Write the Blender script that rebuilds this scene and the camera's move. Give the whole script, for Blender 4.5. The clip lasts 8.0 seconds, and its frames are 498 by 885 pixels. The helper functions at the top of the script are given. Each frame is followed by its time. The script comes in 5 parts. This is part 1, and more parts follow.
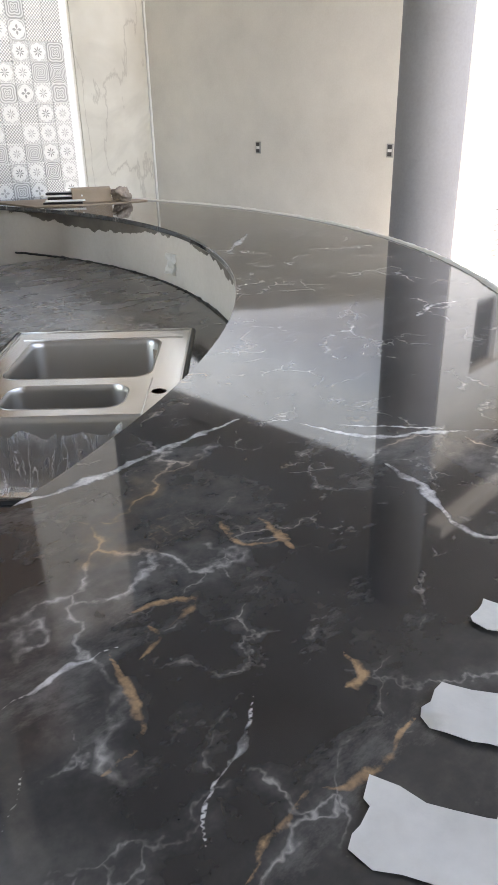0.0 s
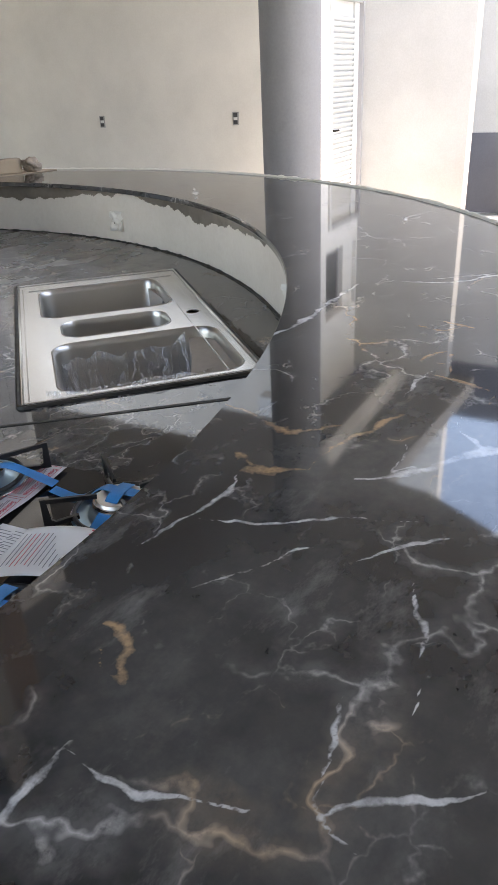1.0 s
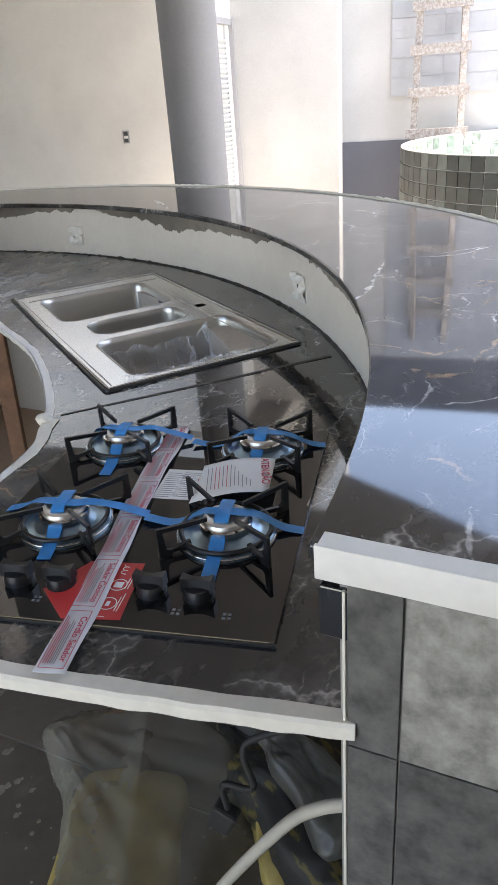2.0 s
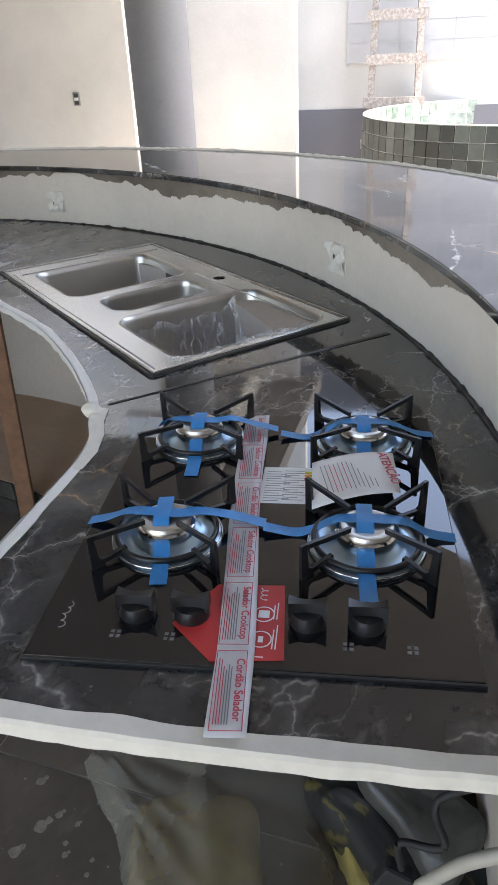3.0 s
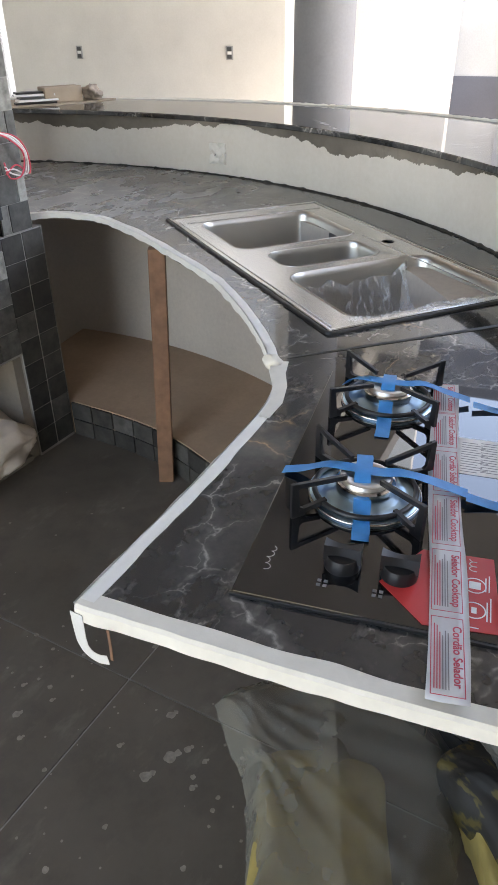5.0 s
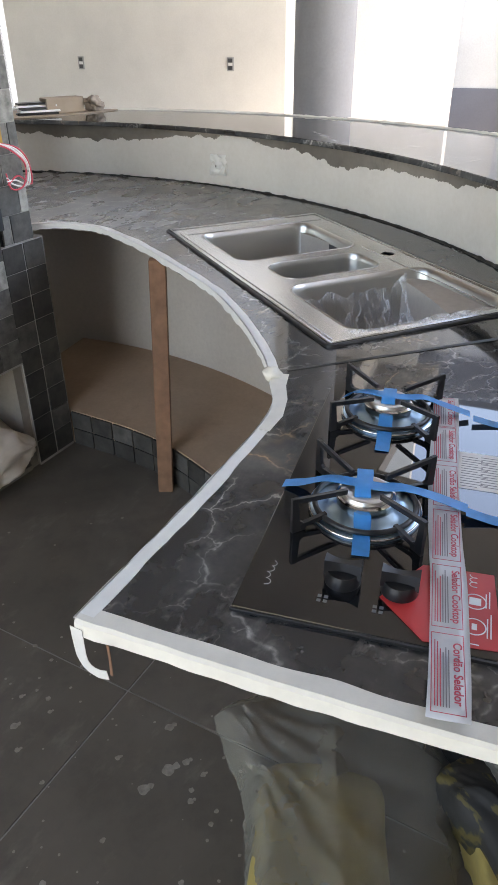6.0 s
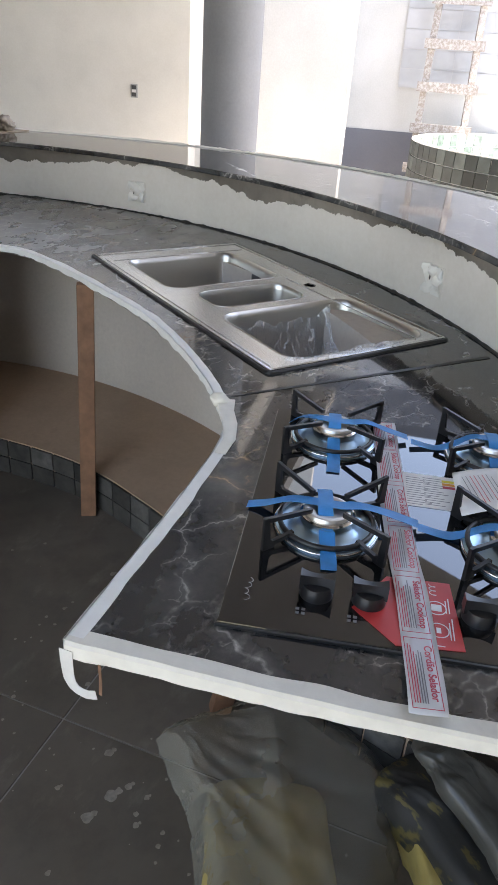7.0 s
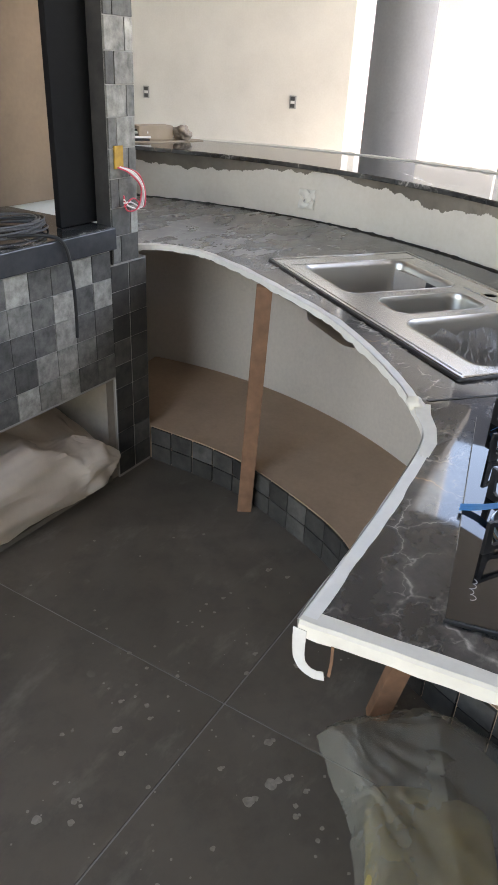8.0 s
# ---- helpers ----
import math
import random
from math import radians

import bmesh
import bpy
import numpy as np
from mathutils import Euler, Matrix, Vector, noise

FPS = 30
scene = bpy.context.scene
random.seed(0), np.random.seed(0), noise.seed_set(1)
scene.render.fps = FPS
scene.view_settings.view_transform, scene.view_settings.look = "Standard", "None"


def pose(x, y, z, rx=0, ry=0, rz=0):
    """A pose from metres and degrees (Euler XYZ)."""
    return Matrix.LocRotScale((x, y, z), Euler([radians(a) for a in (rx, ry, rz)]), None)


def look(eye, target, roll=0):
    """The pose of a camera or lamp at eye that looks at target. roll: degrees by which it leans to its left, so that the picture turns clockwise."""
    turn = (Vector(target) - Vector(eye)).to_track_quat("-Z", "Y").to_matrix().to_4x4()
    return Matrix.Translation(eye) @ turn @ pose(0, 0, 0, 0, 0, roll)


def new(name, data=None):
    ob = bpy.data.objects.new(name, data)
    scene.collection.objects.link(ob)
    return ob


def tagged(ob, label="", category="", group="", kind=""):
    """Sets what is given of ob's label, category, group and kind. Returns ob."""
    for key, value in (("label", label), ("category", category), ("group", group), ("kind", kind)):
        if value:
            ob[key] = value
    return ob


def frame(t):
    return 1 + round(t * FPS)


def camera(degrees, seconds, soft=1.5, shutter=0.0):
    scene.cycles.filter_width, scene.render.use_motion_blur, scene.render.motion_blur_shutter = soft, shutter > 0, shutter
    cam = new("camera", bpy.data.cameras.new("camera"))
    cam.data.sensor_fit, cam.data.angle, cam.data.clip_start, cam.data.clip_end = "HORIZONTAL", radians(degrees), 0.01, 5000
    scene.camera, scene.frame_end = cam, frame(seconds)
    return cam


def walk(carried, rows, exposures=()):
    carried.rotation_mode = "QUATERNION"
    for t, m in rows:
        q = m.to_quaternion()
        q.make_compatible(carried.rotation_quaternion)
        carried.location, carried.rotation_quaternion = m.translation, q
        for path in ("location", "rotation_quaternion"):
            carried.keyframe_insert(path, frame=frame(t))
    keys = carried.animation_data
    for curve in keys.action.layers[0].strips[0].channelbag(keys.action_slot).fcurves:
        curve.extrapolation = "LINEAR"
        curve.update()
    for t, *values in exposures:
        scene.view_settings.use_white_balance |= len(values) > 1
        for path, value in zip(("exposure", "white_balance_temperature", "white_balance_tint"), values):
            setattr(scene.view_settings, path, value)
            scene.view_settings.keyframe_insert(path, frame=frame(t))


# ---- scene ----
cam = camera(39.2, 8.0)
PATH = [
    (0, (0.265, 0.117, 1.558), (1.37, 1.547, 0.702), -1.3),
    (0.5, (-0.177, 0.035, 1.592), (1.139, 1.294, 0.767), 0.2),
    (1, (-0.462, 0.204, 1.53), (0.951, 1.281, 0.612), -2.9),
    (1.2, (-0.565, 0.266, 1.54), (0.85, 1.306, 0.582), -4.8),
    (2.3, (-1.008, 0.555, 1.563), (0.653, 1.221, 0.669), -2.5),
    (2.5, (-0.965, 0.658, 1.533), (0.706, 1.257, 0.611), -1.4),
    (3, (-0.911, 0.782, 1.526), (0.728, 1.387, 0.552), -2.8),
    (3.5, (-0.947, 0.837, 1.526), (0.683, 1.45, 0.542), -2.4),
    (4, (-0.975, 0.89, 1.516), (0.62, 1.581, 0.527), -0.3),
    (4.5, (-0.973, 0.912, 1.506), (0.539, 1.713, 0.471), -1.3),
    (4.7, (-0.973, 0.929, 1.503), (0.517, 1.759, 0.458), -0.9),
    (6, (-0.971, 0.935, 1.512), (0.53, 1.773, 0.49), -0.5),
    (6.5, (-0.995, 0.972, 1.521), (0.58, 1.733, 0.551), 0.6),
    (7, (-1.06, 1.016, 1.538), (0.597, 1.595, 0.579), 4.0),
    (7.5, (-1.135, 1.092, 1.532), (0.457, 1.817, 0.563), 2.6),
    (8, (-1.161, 1.146, 1.521), (0.361, 2.027, 0.569), 3.0),
]
walk(cam, [(t, look(eye, target, roll)) for t, eye, target, roll in PATH], exposures=[(0.0, 3.25, 8150, 15), (1.0, 3.1, 8100, 15), (2.5, 3.15, 8000, 15), (4.0, 3.35, 8250, 15), (4.5, 3.5, 8350, 15), (6.5, 3.4, 8050, 15), (7.0, 3.26, 7950, 15), (8.0, 3.5, 8400, 15)])

# ---- light ----
world = bpy.data.worlds.new("sky")
scene.world = world
world.use_nodes = True
wn = world.node_tree
wn.nodes.clear()
sky = wn.nodes.new("ShaderNodeTexSky")
sky.sky_type = 'NISHITA'
sky.sun_disc = False
sky.sun_elevation = radians(67)
sky.sun_rotation = radians(168)
bg = wn.nodes.new("ShaderNodeBackground")
bg.inputs["Strength"].default_value = 0.15
wout = wn.nodes.new("ShaderNodeOutputWorld")
wn.links.new(sky.outputs[0], bg.inputs[0])
wn.links.new(bg.outputs[0], wout.inputs[0])
sun_data = bpy.data.lights.new("sun", "SUN")
sun_data.energy = 2.1
sun_data.angle = radians(3)
sun_data.color = (1.0, 0.95, 0.88)
sun = new("sun", sun_data)
sun.matrix_world = look((9.0, -9, 23), (7.0, 0.6, 0))


# ---- materials ----
def shader(name, rough=0.5, metal=0.0, base=(0.5, 0.5, 0.5), ior=1.5):
    m = bpy.data.materials.new(name)
    m.use_nodes = True
    nt = m.node_tree
    b = nt.nodes["Principled BSDF"]
    b.inputs["Base Color"].default_value = (*base, 1)
    b.inputs["Roughness"].default_value = rough
    b.inputs["Metallic"].default_value = metal
    b.inputs["IOR"].default_value = ior
    return m, nt, b


def coords(nt, scale=(1, 1, 1), rot=(0, 0, 0), kind="Object"):
    tc = nt.nodes.new("ShaderNodeTexCoord")
    mp = nt.nodes.new("ShaderNodeMapping")
    mp.inputs["Scale"].default_value = scale
    mp.inputs["Rotation"].default_value = rot
    nt.links.new(tc.outputs[kind], mp.inputs[0])
    return mp.outputs[0]


def noise_tex(nt, vec, scale, detail=4, rough=0.55, dist=0.0):
    n = nt.nodes.new("ShaderNodeTexNoise")
    n.inputs["Scale"].default_value = scale
    n.inputs["Detail"].default_value = detail
    n.inputs["Roughness"].default_value = rough
    n.inputs["Distortion"].default_value = dist
    nt.links.new(vec, n.inputs["Vector"])
    return n.outputs["Fac"]


def ramp(nt, fac, stops):
    r = nt.nodes.new("ShaderNodeValToRGB")
    el = r.color_ramp.elements
    while len(el) < len(stops):
        el.new(0.5)
    for e, (p, c) in zip(el, stops):
        e.position = p
        e.color = (*c, 1) if len(c) == 3 else c
    nt.links.new(fac, r.inputs[0])
    return r.outputs[0]


def gray(v):
    return (v, v, v)


def mix(nt, fac, a, b, blend='MIX'):
    m = nt.nodes.new("ShaderNodeMix")
    m.data_type = 'RGBA'
    m.blend_type = blend
    for sock, v in ((m.inputs[0], fac), (m.inputs[6], a), (m.inputs[7], b)):
        if isinstance(v, (int, float)):
            sock.default_value = v
        elif isinstance(v, tuple):
            sock.default_value = (*v, 1)
        else:
            nt.links.new(v, sock)
    return m.outputs[2]


def math_node(nt, op, a, b=0.0, clamp=False):
    m = nt.nodes.new("ShaderNodeMath")
    m.operation = op
    m.use_clamp = clamp
    for sock, v in ((m.inputs[0], a), (m.inputs[1], b)):
        if isinstance(v, (int, float)):
            sock.default_value = v
        else:
            nt.links.new(v, sock)
    return m.outputs[0]


def bump(nt, b, height, strength=0.2, distance=0.002):
    bp = nt.nodes.new("ShaderNodeBump")
    bp.inputs["Strength"].default_value = strength
    bp.inputs["Distance"].default_value = distance
    nt.links.new(height, bp.inputs["Height"])
    nt.links.new(bp.outputs[0], b.inputs["Normal"])


def vein(nt, vec, scale, width, dist=1.2, detail=3):
    """A thin line where a warped noise crosses its middle."""
    n = noise_tex(nt, vec, scale, detail, 0.55, dist)
    d = math_node(nt, 'ABSOLUTE', math_node(nt, 'SUBTRACT', n, 0.5))
    return math_node(nt, 'SUBTRACT', 1.0, math_node(nt, 'DIVIDE', d, width, True), True)


def make_marble(name, dust=0.0, painted=False, settled=False):
    m, nt, b = shader(name, 0.035, 0.0, (0.02, 0.02, 0.02), 1.7)
    v = coords(nt)
    vs = coords(nt, (1.0, 1.5, 1.0), (0, 0, 0.7))
    cloud = noise_tex(nt, v, 3.4, 8, 0.66, 0.0)
    streak = noise_tex(nt, coords(nt, (1.0, 2.3, 1.0), (0, 0, 0.9)), 6.0, 9, 0.74, 0.0)
    base = ramp(nt, cloud, [(0.34, (0.011, 0.012, 0.0135)), (0.46, (0.023, 0.0245, 0.026)), (0.56, (0.045, 0.046, 0.046)), (0.70, (0.105, 0.102, 0.095))])
    base = mix(nt, math_node(nt, 'MULTIPLY', ramp(nt, streak, [(0.56, gray(0)), (0.72, gray(1))]), 0.45), base, (0.24, 0.235, 0.225))
    # broken webs of jagged veins along the edges of warped cells

    def web(scale, width, warp, seed):
        w = nt.nodes.new("ShaderNodeTexNoise")
        w.inputs["Scale"].default_value = scale * 1.7
        w.inputs["Detail"].default_value = 4
        w.inputs["Roughness"].default_value = 0.55
        nt.links.new(v, w.inputs["Vector"])
        off = nt.nodes.new("ShaderNodeVectorMath")
        off.operation = 'MULTIPLY_ADD'
        nt.links.new(w.outputs["Color"], off.inputs[0])
        off.inputs[1].default_value = (warp, warp, warp)
        nt.links.new(vs if seed else v, off.inputs[2])
        vo = nt.nodes.new("ShaderNodeTexVoronoi")
        vo.feature = 'DISTANCE_TO_EDGE'
        vo.inputs["Scale"].default_value = scale
        nt.links.new(off.outputs[0], vo.inputs["Vector"])
        wide = math_node(nt, 'MULTIPLY', width, math_node(nt, 'ADD', 0.15, math_node(nt, 'MULTIPLY', noise_tex(nt, v, 11, 4, 0.65), 1.7)))
        line = math_node(nt, 'SUBTRACT', 1.0, math_node(nt, 'DIVIDE', vo.outputs["Distance"], wide, True), True)
        halo = math_node(nt, 'SUBTRACT', 1.0, math_node(nt, 'DIVIDE', vo.outputs["Distance"], math_node(nt, 'MULTIPLY', wide, 5.0), True), True)
        return math_node(nt, 'MAXIMUM', line, math_node(nt, 'MULTIPLY', halo, 0.22))
    low = 0.04 if settled else 0.0
    gate = ramp(nt, noise_tex(nt, v, 4.2, 5, 0.65), [(0.49 - low, gray(0)), (0.60 - low, gray(1))])
    gate2 = ramp(nt, noise_tex(nt, vs, 5.2, 6, 0.7), [(0.51 - low, gray(0)), (0.63 - low, gray(1))])
    lines = math_node(nt, 'MAXIMUM', math_node(nt, 'MULTIPLY', web(4.4, 0.024, 0.20, 0), gate),
                      math_node(nt, 'MULTIPLY', math_node(nt, 'MULTIPLY', web(8.5, 0.030, 0.13, 1), gate2), 0.75))
    lines = math_node(nt, 'MULTIPLY', lines, ramp(nt, noise_tex(nt, v, 40, 5, 0.75), [(0.34, gray(0.25)), (0.56, gray(1))]))
    gold = ramp(nt, noise_tex(nt, v, 3.3, 2, 0.5, 0.3), [(0.57, gray(0)), (0.66, gray(1))])
    tone = mix(nt, gold, (0.46, 0.44, 0.415), (0.46, 0.30, 0.165))
    col = mix(nt, math_node(nt, 'MULTIPLY', lines, 0.9, True), base, tone)
    if painted:
        at = nt.nodes.new("ShaderNodeAttribute")
        at.attribute_name = "vein"
        sp = nt.nodes.new("ShaderNodeSeparateColor")
        nt.links.new(at.outputs["Color"], sp.inputs[0])
        rag = ramp(nt, noise_tex(nt, v, 26, 5, 0.7), [(0.34, gray(0.15)), (0.6, gray(1))])
        fray = math_node(nt, 'ADD', math_node(nt, 'MULTIPLY', math_node(nt, 'SUBTRACT', noise_tex(nt, v, 60, 5, 0.65), 0.5), 2.2),
                         math_node(nt, 'MULTIPLY', math_node(nt, 'SUBTRACT', noise_tex(nt, v, 18, 3), 0.5), 2.6))

        def inside(channel, soft, amount):
            d = math_node(nt, 'ADD', math_node(nt, 'MULTIPLY', sp.outputs[channel], 4.0), math_node(nt, 'MULTIPLY', fray, amount))
            return math_node(nt, 'MULTIPLY', math_node(nt, 'DIVIDE', math_node(nt, 'SUBTRACT', 1.2, d), soft, True), rag, True)
        col = mix(nt, math_node(nt, 'MULTIPLY', inside(1, 1.1, 2.0), 0.85), col, (0.46, 0.29, 0.16))
        col = mix(nt, math_node(nt, 'MULTIPLY', inside(0, 0.8, 1.2), 0.95), col, (0.62, 0.61, 0.595))
    if dust:
        dn = ramp(nt, noise_tex(nt, v, 2.1, 5, 0.6), [(0.42, gray(0)), (0.7, gray(1))])
        if settled:
            # dust and wiped smears lie on the far half of the worktop
            sp2 = nt.nodes.new("ShaderNodeSeparateXYZ")
            nt.links.new(v, sp2.inputs[0])
            grad = math_node(nt, 'DIVIDE', math_node(nt, 'SUBTRACT', math_node(nt, 'ADD', sp2.outputs[1], math_node(nt, 'MULTIPLY', noise_tex(nt, v, 3.0, 4), 0.7)), 1.95), 0.9, True)
            wipe = ramp(nt, noise_tex(nt, coords(nt, (1.0, 1.8, 1.0), (0, 0, 0.5)), 5.0, 4, 0.55), [(0.3, gray(0.35)), (0.7, gray(1))])
            dn = math_node(nt, 'MAXIMUM', math_node(nt, 'MULTIPLY', dn, 0.08), math_node(nt, 'MULTIPLY', grad, wipe))
        col = mix(nt, math_node(nt, 'MULTIPLY', dn, dust), col, (0.34, 0.325, 0.30))
        nt.links.new(math_node(nt, 'ADD', 0.04, math_node(nt, 'MULTIPLY', dn, dust * 0.8)), b.inputs["Roughness"])
    nt.links.new(col, b.inputs["Base Color"])
    return m


marble = make_marble("dark_marble", 0.03)
marble_veined = make_marble("veined_dark_marble", 0.03, True)
marble_dusty = make_marble("dusty_dark_marble", 0.42, False, True)


def make_plaster(name, c, rough=0.85, spread=0.06, stain=0.0, bumps=0.15):
    m, nt, b = shader(name, rough)
    v = coords(nt)
    big = noise_tex(nt, v, 1.3, 5, 0.6)
    small = noise_tex(nt, v, 60, 4, 0.6)
    lo = tuple(x * (1 - spread * 2) for x in c)
    hi = tuple(min(1, x * (1 + spread)) for x in c)
    col = ramp(nt, big, [(0.3, lo), (0.7, hi)])
    if stain:
        s = ramp(nt, noise_tex(nt, v, 6.0, 6, 0.7), [(0.58, gray(0)), (0.72, gray(1))])
        col = mix(nt, math_node(nt, 'MULTIPLY', s, stain), col, tuple(x * 0.55 for x in c))
    col = mix(nt, 0.08, col, ramp(nt, small, [(0.3, gray(0.3)), (0.7, gray(0.9))]), 'OVERLAY')
    nt.links.new(col, b.inputs["Base Color"])
    bump(nt, b, small, bumps, 0.002)
    return m


plaster_far = make_plaster("beige_wall_paint", (0.69, 0.665, 0.615))
plaster_white = make_plaster("white_wall_paint", (0.72, 0.72, 0.71))
# white yard paint, greyed so that the strong light doesn't clip it
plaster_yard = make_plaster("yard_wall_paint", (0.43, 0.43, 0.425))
# lighter copy for the return wall, in place of light it lacks
plaster_return = make_plaster("lightened_yard_paint", (0.47, 0.47, 0.465))
plaster_ceiling = make_plaster("grey_ceiling_plaster", (0.17, 0.17, 0.168))
plaster_column = make_plaster("grey_column_plaster", (0.19, 0.19, 0.197), 0.8, 0.05, 0.2)
putty = make_plaster("unpainted_putty", (0.68, 0.635, 0.565), 0.9, 0.06, 0.2)
mortar = make_plaster("raw_mortar", (0.24, 0.21, 0.175), 0.95, 0.35, 0.75, 0.7)
band_grey = make_plaster("dark_grey_band", (0.10, 0.105, 0.125), 0.7)
lower_plaster = make_plaster("warm_raw_plaster", (0.50, 0.445, 0.385), 0.9, 0.06, 0.2)
ledge_dust = make_plaster("brown_dusty_concrete", (0.42, 0.285, 0.19), 0.9, 0.12, 0.3)
clay = make_plaster("brown_clay", (0.23, 0.155, 0.10), 0.9, 0.15, 0.4)
# kept pale so that ground and outer floor throw light back indoors
ground_mat = make_plaster("pale_bounce_concrete", (0.58, 0.57, 0.55), 0.9, 0.08, 0.2)
slate_dark_shaded_stops = [(0.0, (0.022, 0.020, 0.018)), (0.6, (0.042, 0.039, 0.034)), (1.0, (0.08, 0.075, 0.067))]
grout_mat = make_plaster("grey_grout", (0.30, 0.285, 0.265), 0.95)
panel_grout = make_plaster("pale_panel_grout", (0.46, 0.46, 0.46), 0.9)
white_grout = make_plaster("white_grout", (0.66, 0.66, 0.64), 0.9)


def make_floor():
    m, nt, b = shader("dark_floor_tile", 0.42)
    v = coords(nt)
    col = ramp(nt, noise_tex(nt, v, 1.6, 6, 0.6), [(0.3, (0.095, 0.078, 0.060)), (0.7, (0.155, 0.129, 0.102))])
    smear = ramp(nt, noise_tex(nt, coords(nt, (1, 2.2, 1), (0, 0, 0.5)), 3.4, 6, 0.68), [(0.56, gray(0)), (0.74, gray(1))])
    col = mix(nt, math_node(nt, 'MULTIPLY', smear, 0.5), col, (0.28, 0.25, 0.205))
    grime = ramp(nt, noise_tex(nt, v, 7.0, 7, 0.7), [(0.36, gray(1)), (0.52, gray(0))])
    col = mix(nt, math_node(nt, 'MULTIPLY', grime, 0.3), col, (0.055, 0.046, 0.037))
    vor = nt.nodes.new("ShaderNodeTexVoronoi")
    vor.inputs["Scale"].default_value = 9.0
    warp = coords(nt, (1, 1, 1))
    nt.links.new(warp, vor.inputs["Vector"])
    dots = ramp(nt, math_node(nt, 'ADD', vor.outputs["Distance"], math_node(nt, 'MULTIPLY', noise_tex(nt, v, 30, 3), 0.22)), [(0.19, gray(1)), (0.235, gray(0))])
    gate = ramp(nt, noise_tex(nt, v, 2.9, 2), [(0.56, gray(0)), (0.66, gray(1))])
    col = mix(nt, math_node(nt, 'MULTIPLY', math_node(nt, 'MULTIPLY', dots, gate), 0.3), col, (0.36, 0.33, 0.28))
    nt.links.new(col, b.inputs["Base Color"])
    rg = ramp(nt, noise_tex(nt, v, 5, 5), [(0.3, gray(0.34)), (0.7, gray(0.6))])
    nt.links.new(rg, b.inputs["Roughness"])
    return m


floor_mat = make_floor()


def make_pieces(name, stops, rough=0.5, fine=14.0, bumps=0.3, amount=0.7):
    """Stone tiles whose tone changes from piece to piece."""
    m, nt, b = shader(name, rough)
    oi = nt.nodes.new("ShaderNodeObjectInfo")
    v = coords(nt)
    shift = nt.nodes.new("ShaderNodeVectorMath")
    shift.operation = 'ADD'
    nt.links.new(v, shift.inputs[0])
    comb = nt.nodes.new("ShaderNodeCombineXYZ")
    k = math_node(nt, 'MULTIPLY', oi.outputs["Random"], 37.0)
    for i in range(3):
        nt.links.new(k, comb.inputs[i])
    nt.links.new(comb.outputs[0], shift.inputs[1])
    n = noise_tex(nt, shift.outputs[0], fine, 6, 0.65)
    col = mix(nt, amount, ramp(nt, oi.outputs["Random"], stops), ramp(nt, n, [(0.32, gray(0.18)), (0.68, gray(0.88))]), 'OVERLAY')
    nt.links.new(col, b.inputs["Base Color"])
    bump(nt, b, n, bumps, 0.003)
    return m


slate = make_pieces("slate_tile", [(0.0, (0.060, 0.058, 0.053)), (0.45, (0.105, 0.102, 0.093)), (0.8, (0.175, 0.168, 0.15)), (1.0, (0.30, 0.288, 0.255))], 0.7, 24.0, 0.5)
# dark kerb slate, also the shaded copy of slate for the pillar's foot
slate_dark_shaded = make_pieces("dark_and_shaded_slate_tile", slate_dark_shaded_stops, 0.8)
pool_tile = make_pieces("green_stone_tile", [(0.0, (0.007, 0.011, 0.0105)), (0.35, (0.016, 0.023, 0.022)), (0.7, (0.034, 0.045, 0.043)), (1.0, (0.070, 0.088, 0.084))], 0.55, 14.0, 0.2, 0.35)
pool_tile_pale = make_pieces("pale_pool_tile", [(0.0, (0.12, 0.17, 0.15)), (1.0, (0.27, 0.31, 0.285))], 0.3)
panel_tile = make_pieces("pale_grey_wall_tile", [(0.0, (0.33, 0.345, 0.37)), (1.0, (0.38, 0.39, 0.415))], 0.5, 5.0, 0.1, 0.1)


def make_steel(name, rough, base=(0.60, 0.595, 0.58), stretch=(2, 90, 2)):
    m, nt, b = shader(name, rough, 1.0, base)
    v = coords(nt, stretch)
    n = noise_tex(nt, v, 12, 4, 0.6)
    nt.links.new(ramp(nt, n, [(0.3, gray(rough * 0.94)), (0.7, gray(rough * 1.08))]), b.inputs["Roughness"])
    nt.links.new(ramp(nt, noise_tex(nt, coords(nt), 4, 3), [(0.3, tuple(x * 0.92 for x in base)), (0.7, base)]), b.inputs["Base Color"])
    return m


steel = make_steel("brushed_steel", 0.34, (0.53, 0.51, 0.475))
steel_rim = make_steel("bright_steel_rim", 0.24, (0.72, 0.715, 0.70))
burner_metal = make_steel("blued_burner_steel", 0.3, (0.40, 0.56, 0.68), (20, 20, 20))
chrome = make_steel("polished_steel", 0.1, (0.7, 0.7, 0.7), (5, 5, 5))


def make_simple(name, c, rough=0.5, var=0.15, scale=25.0, alpha=1.0, bumps=0.0, ior=1.5):
    m, nt, b = shader(name, rough, 0.0, c, ior)
    v = coords(nt)
    n = noise_tex(nt, v, scale, 5, 0.6)
    col = ramp(nt, n, [(0.25, tuple(x * (1 - var) for x in c)), (0.75, tuple(min(1, x * (1 + var)) for x in c))])
    nt.links.new(col, b.inputs["Base Color"])
    if bumps:
        bump(nt, b, n, bumps, 0.004)
    b.inputs["Alpha"].default_value = alpha
    return m


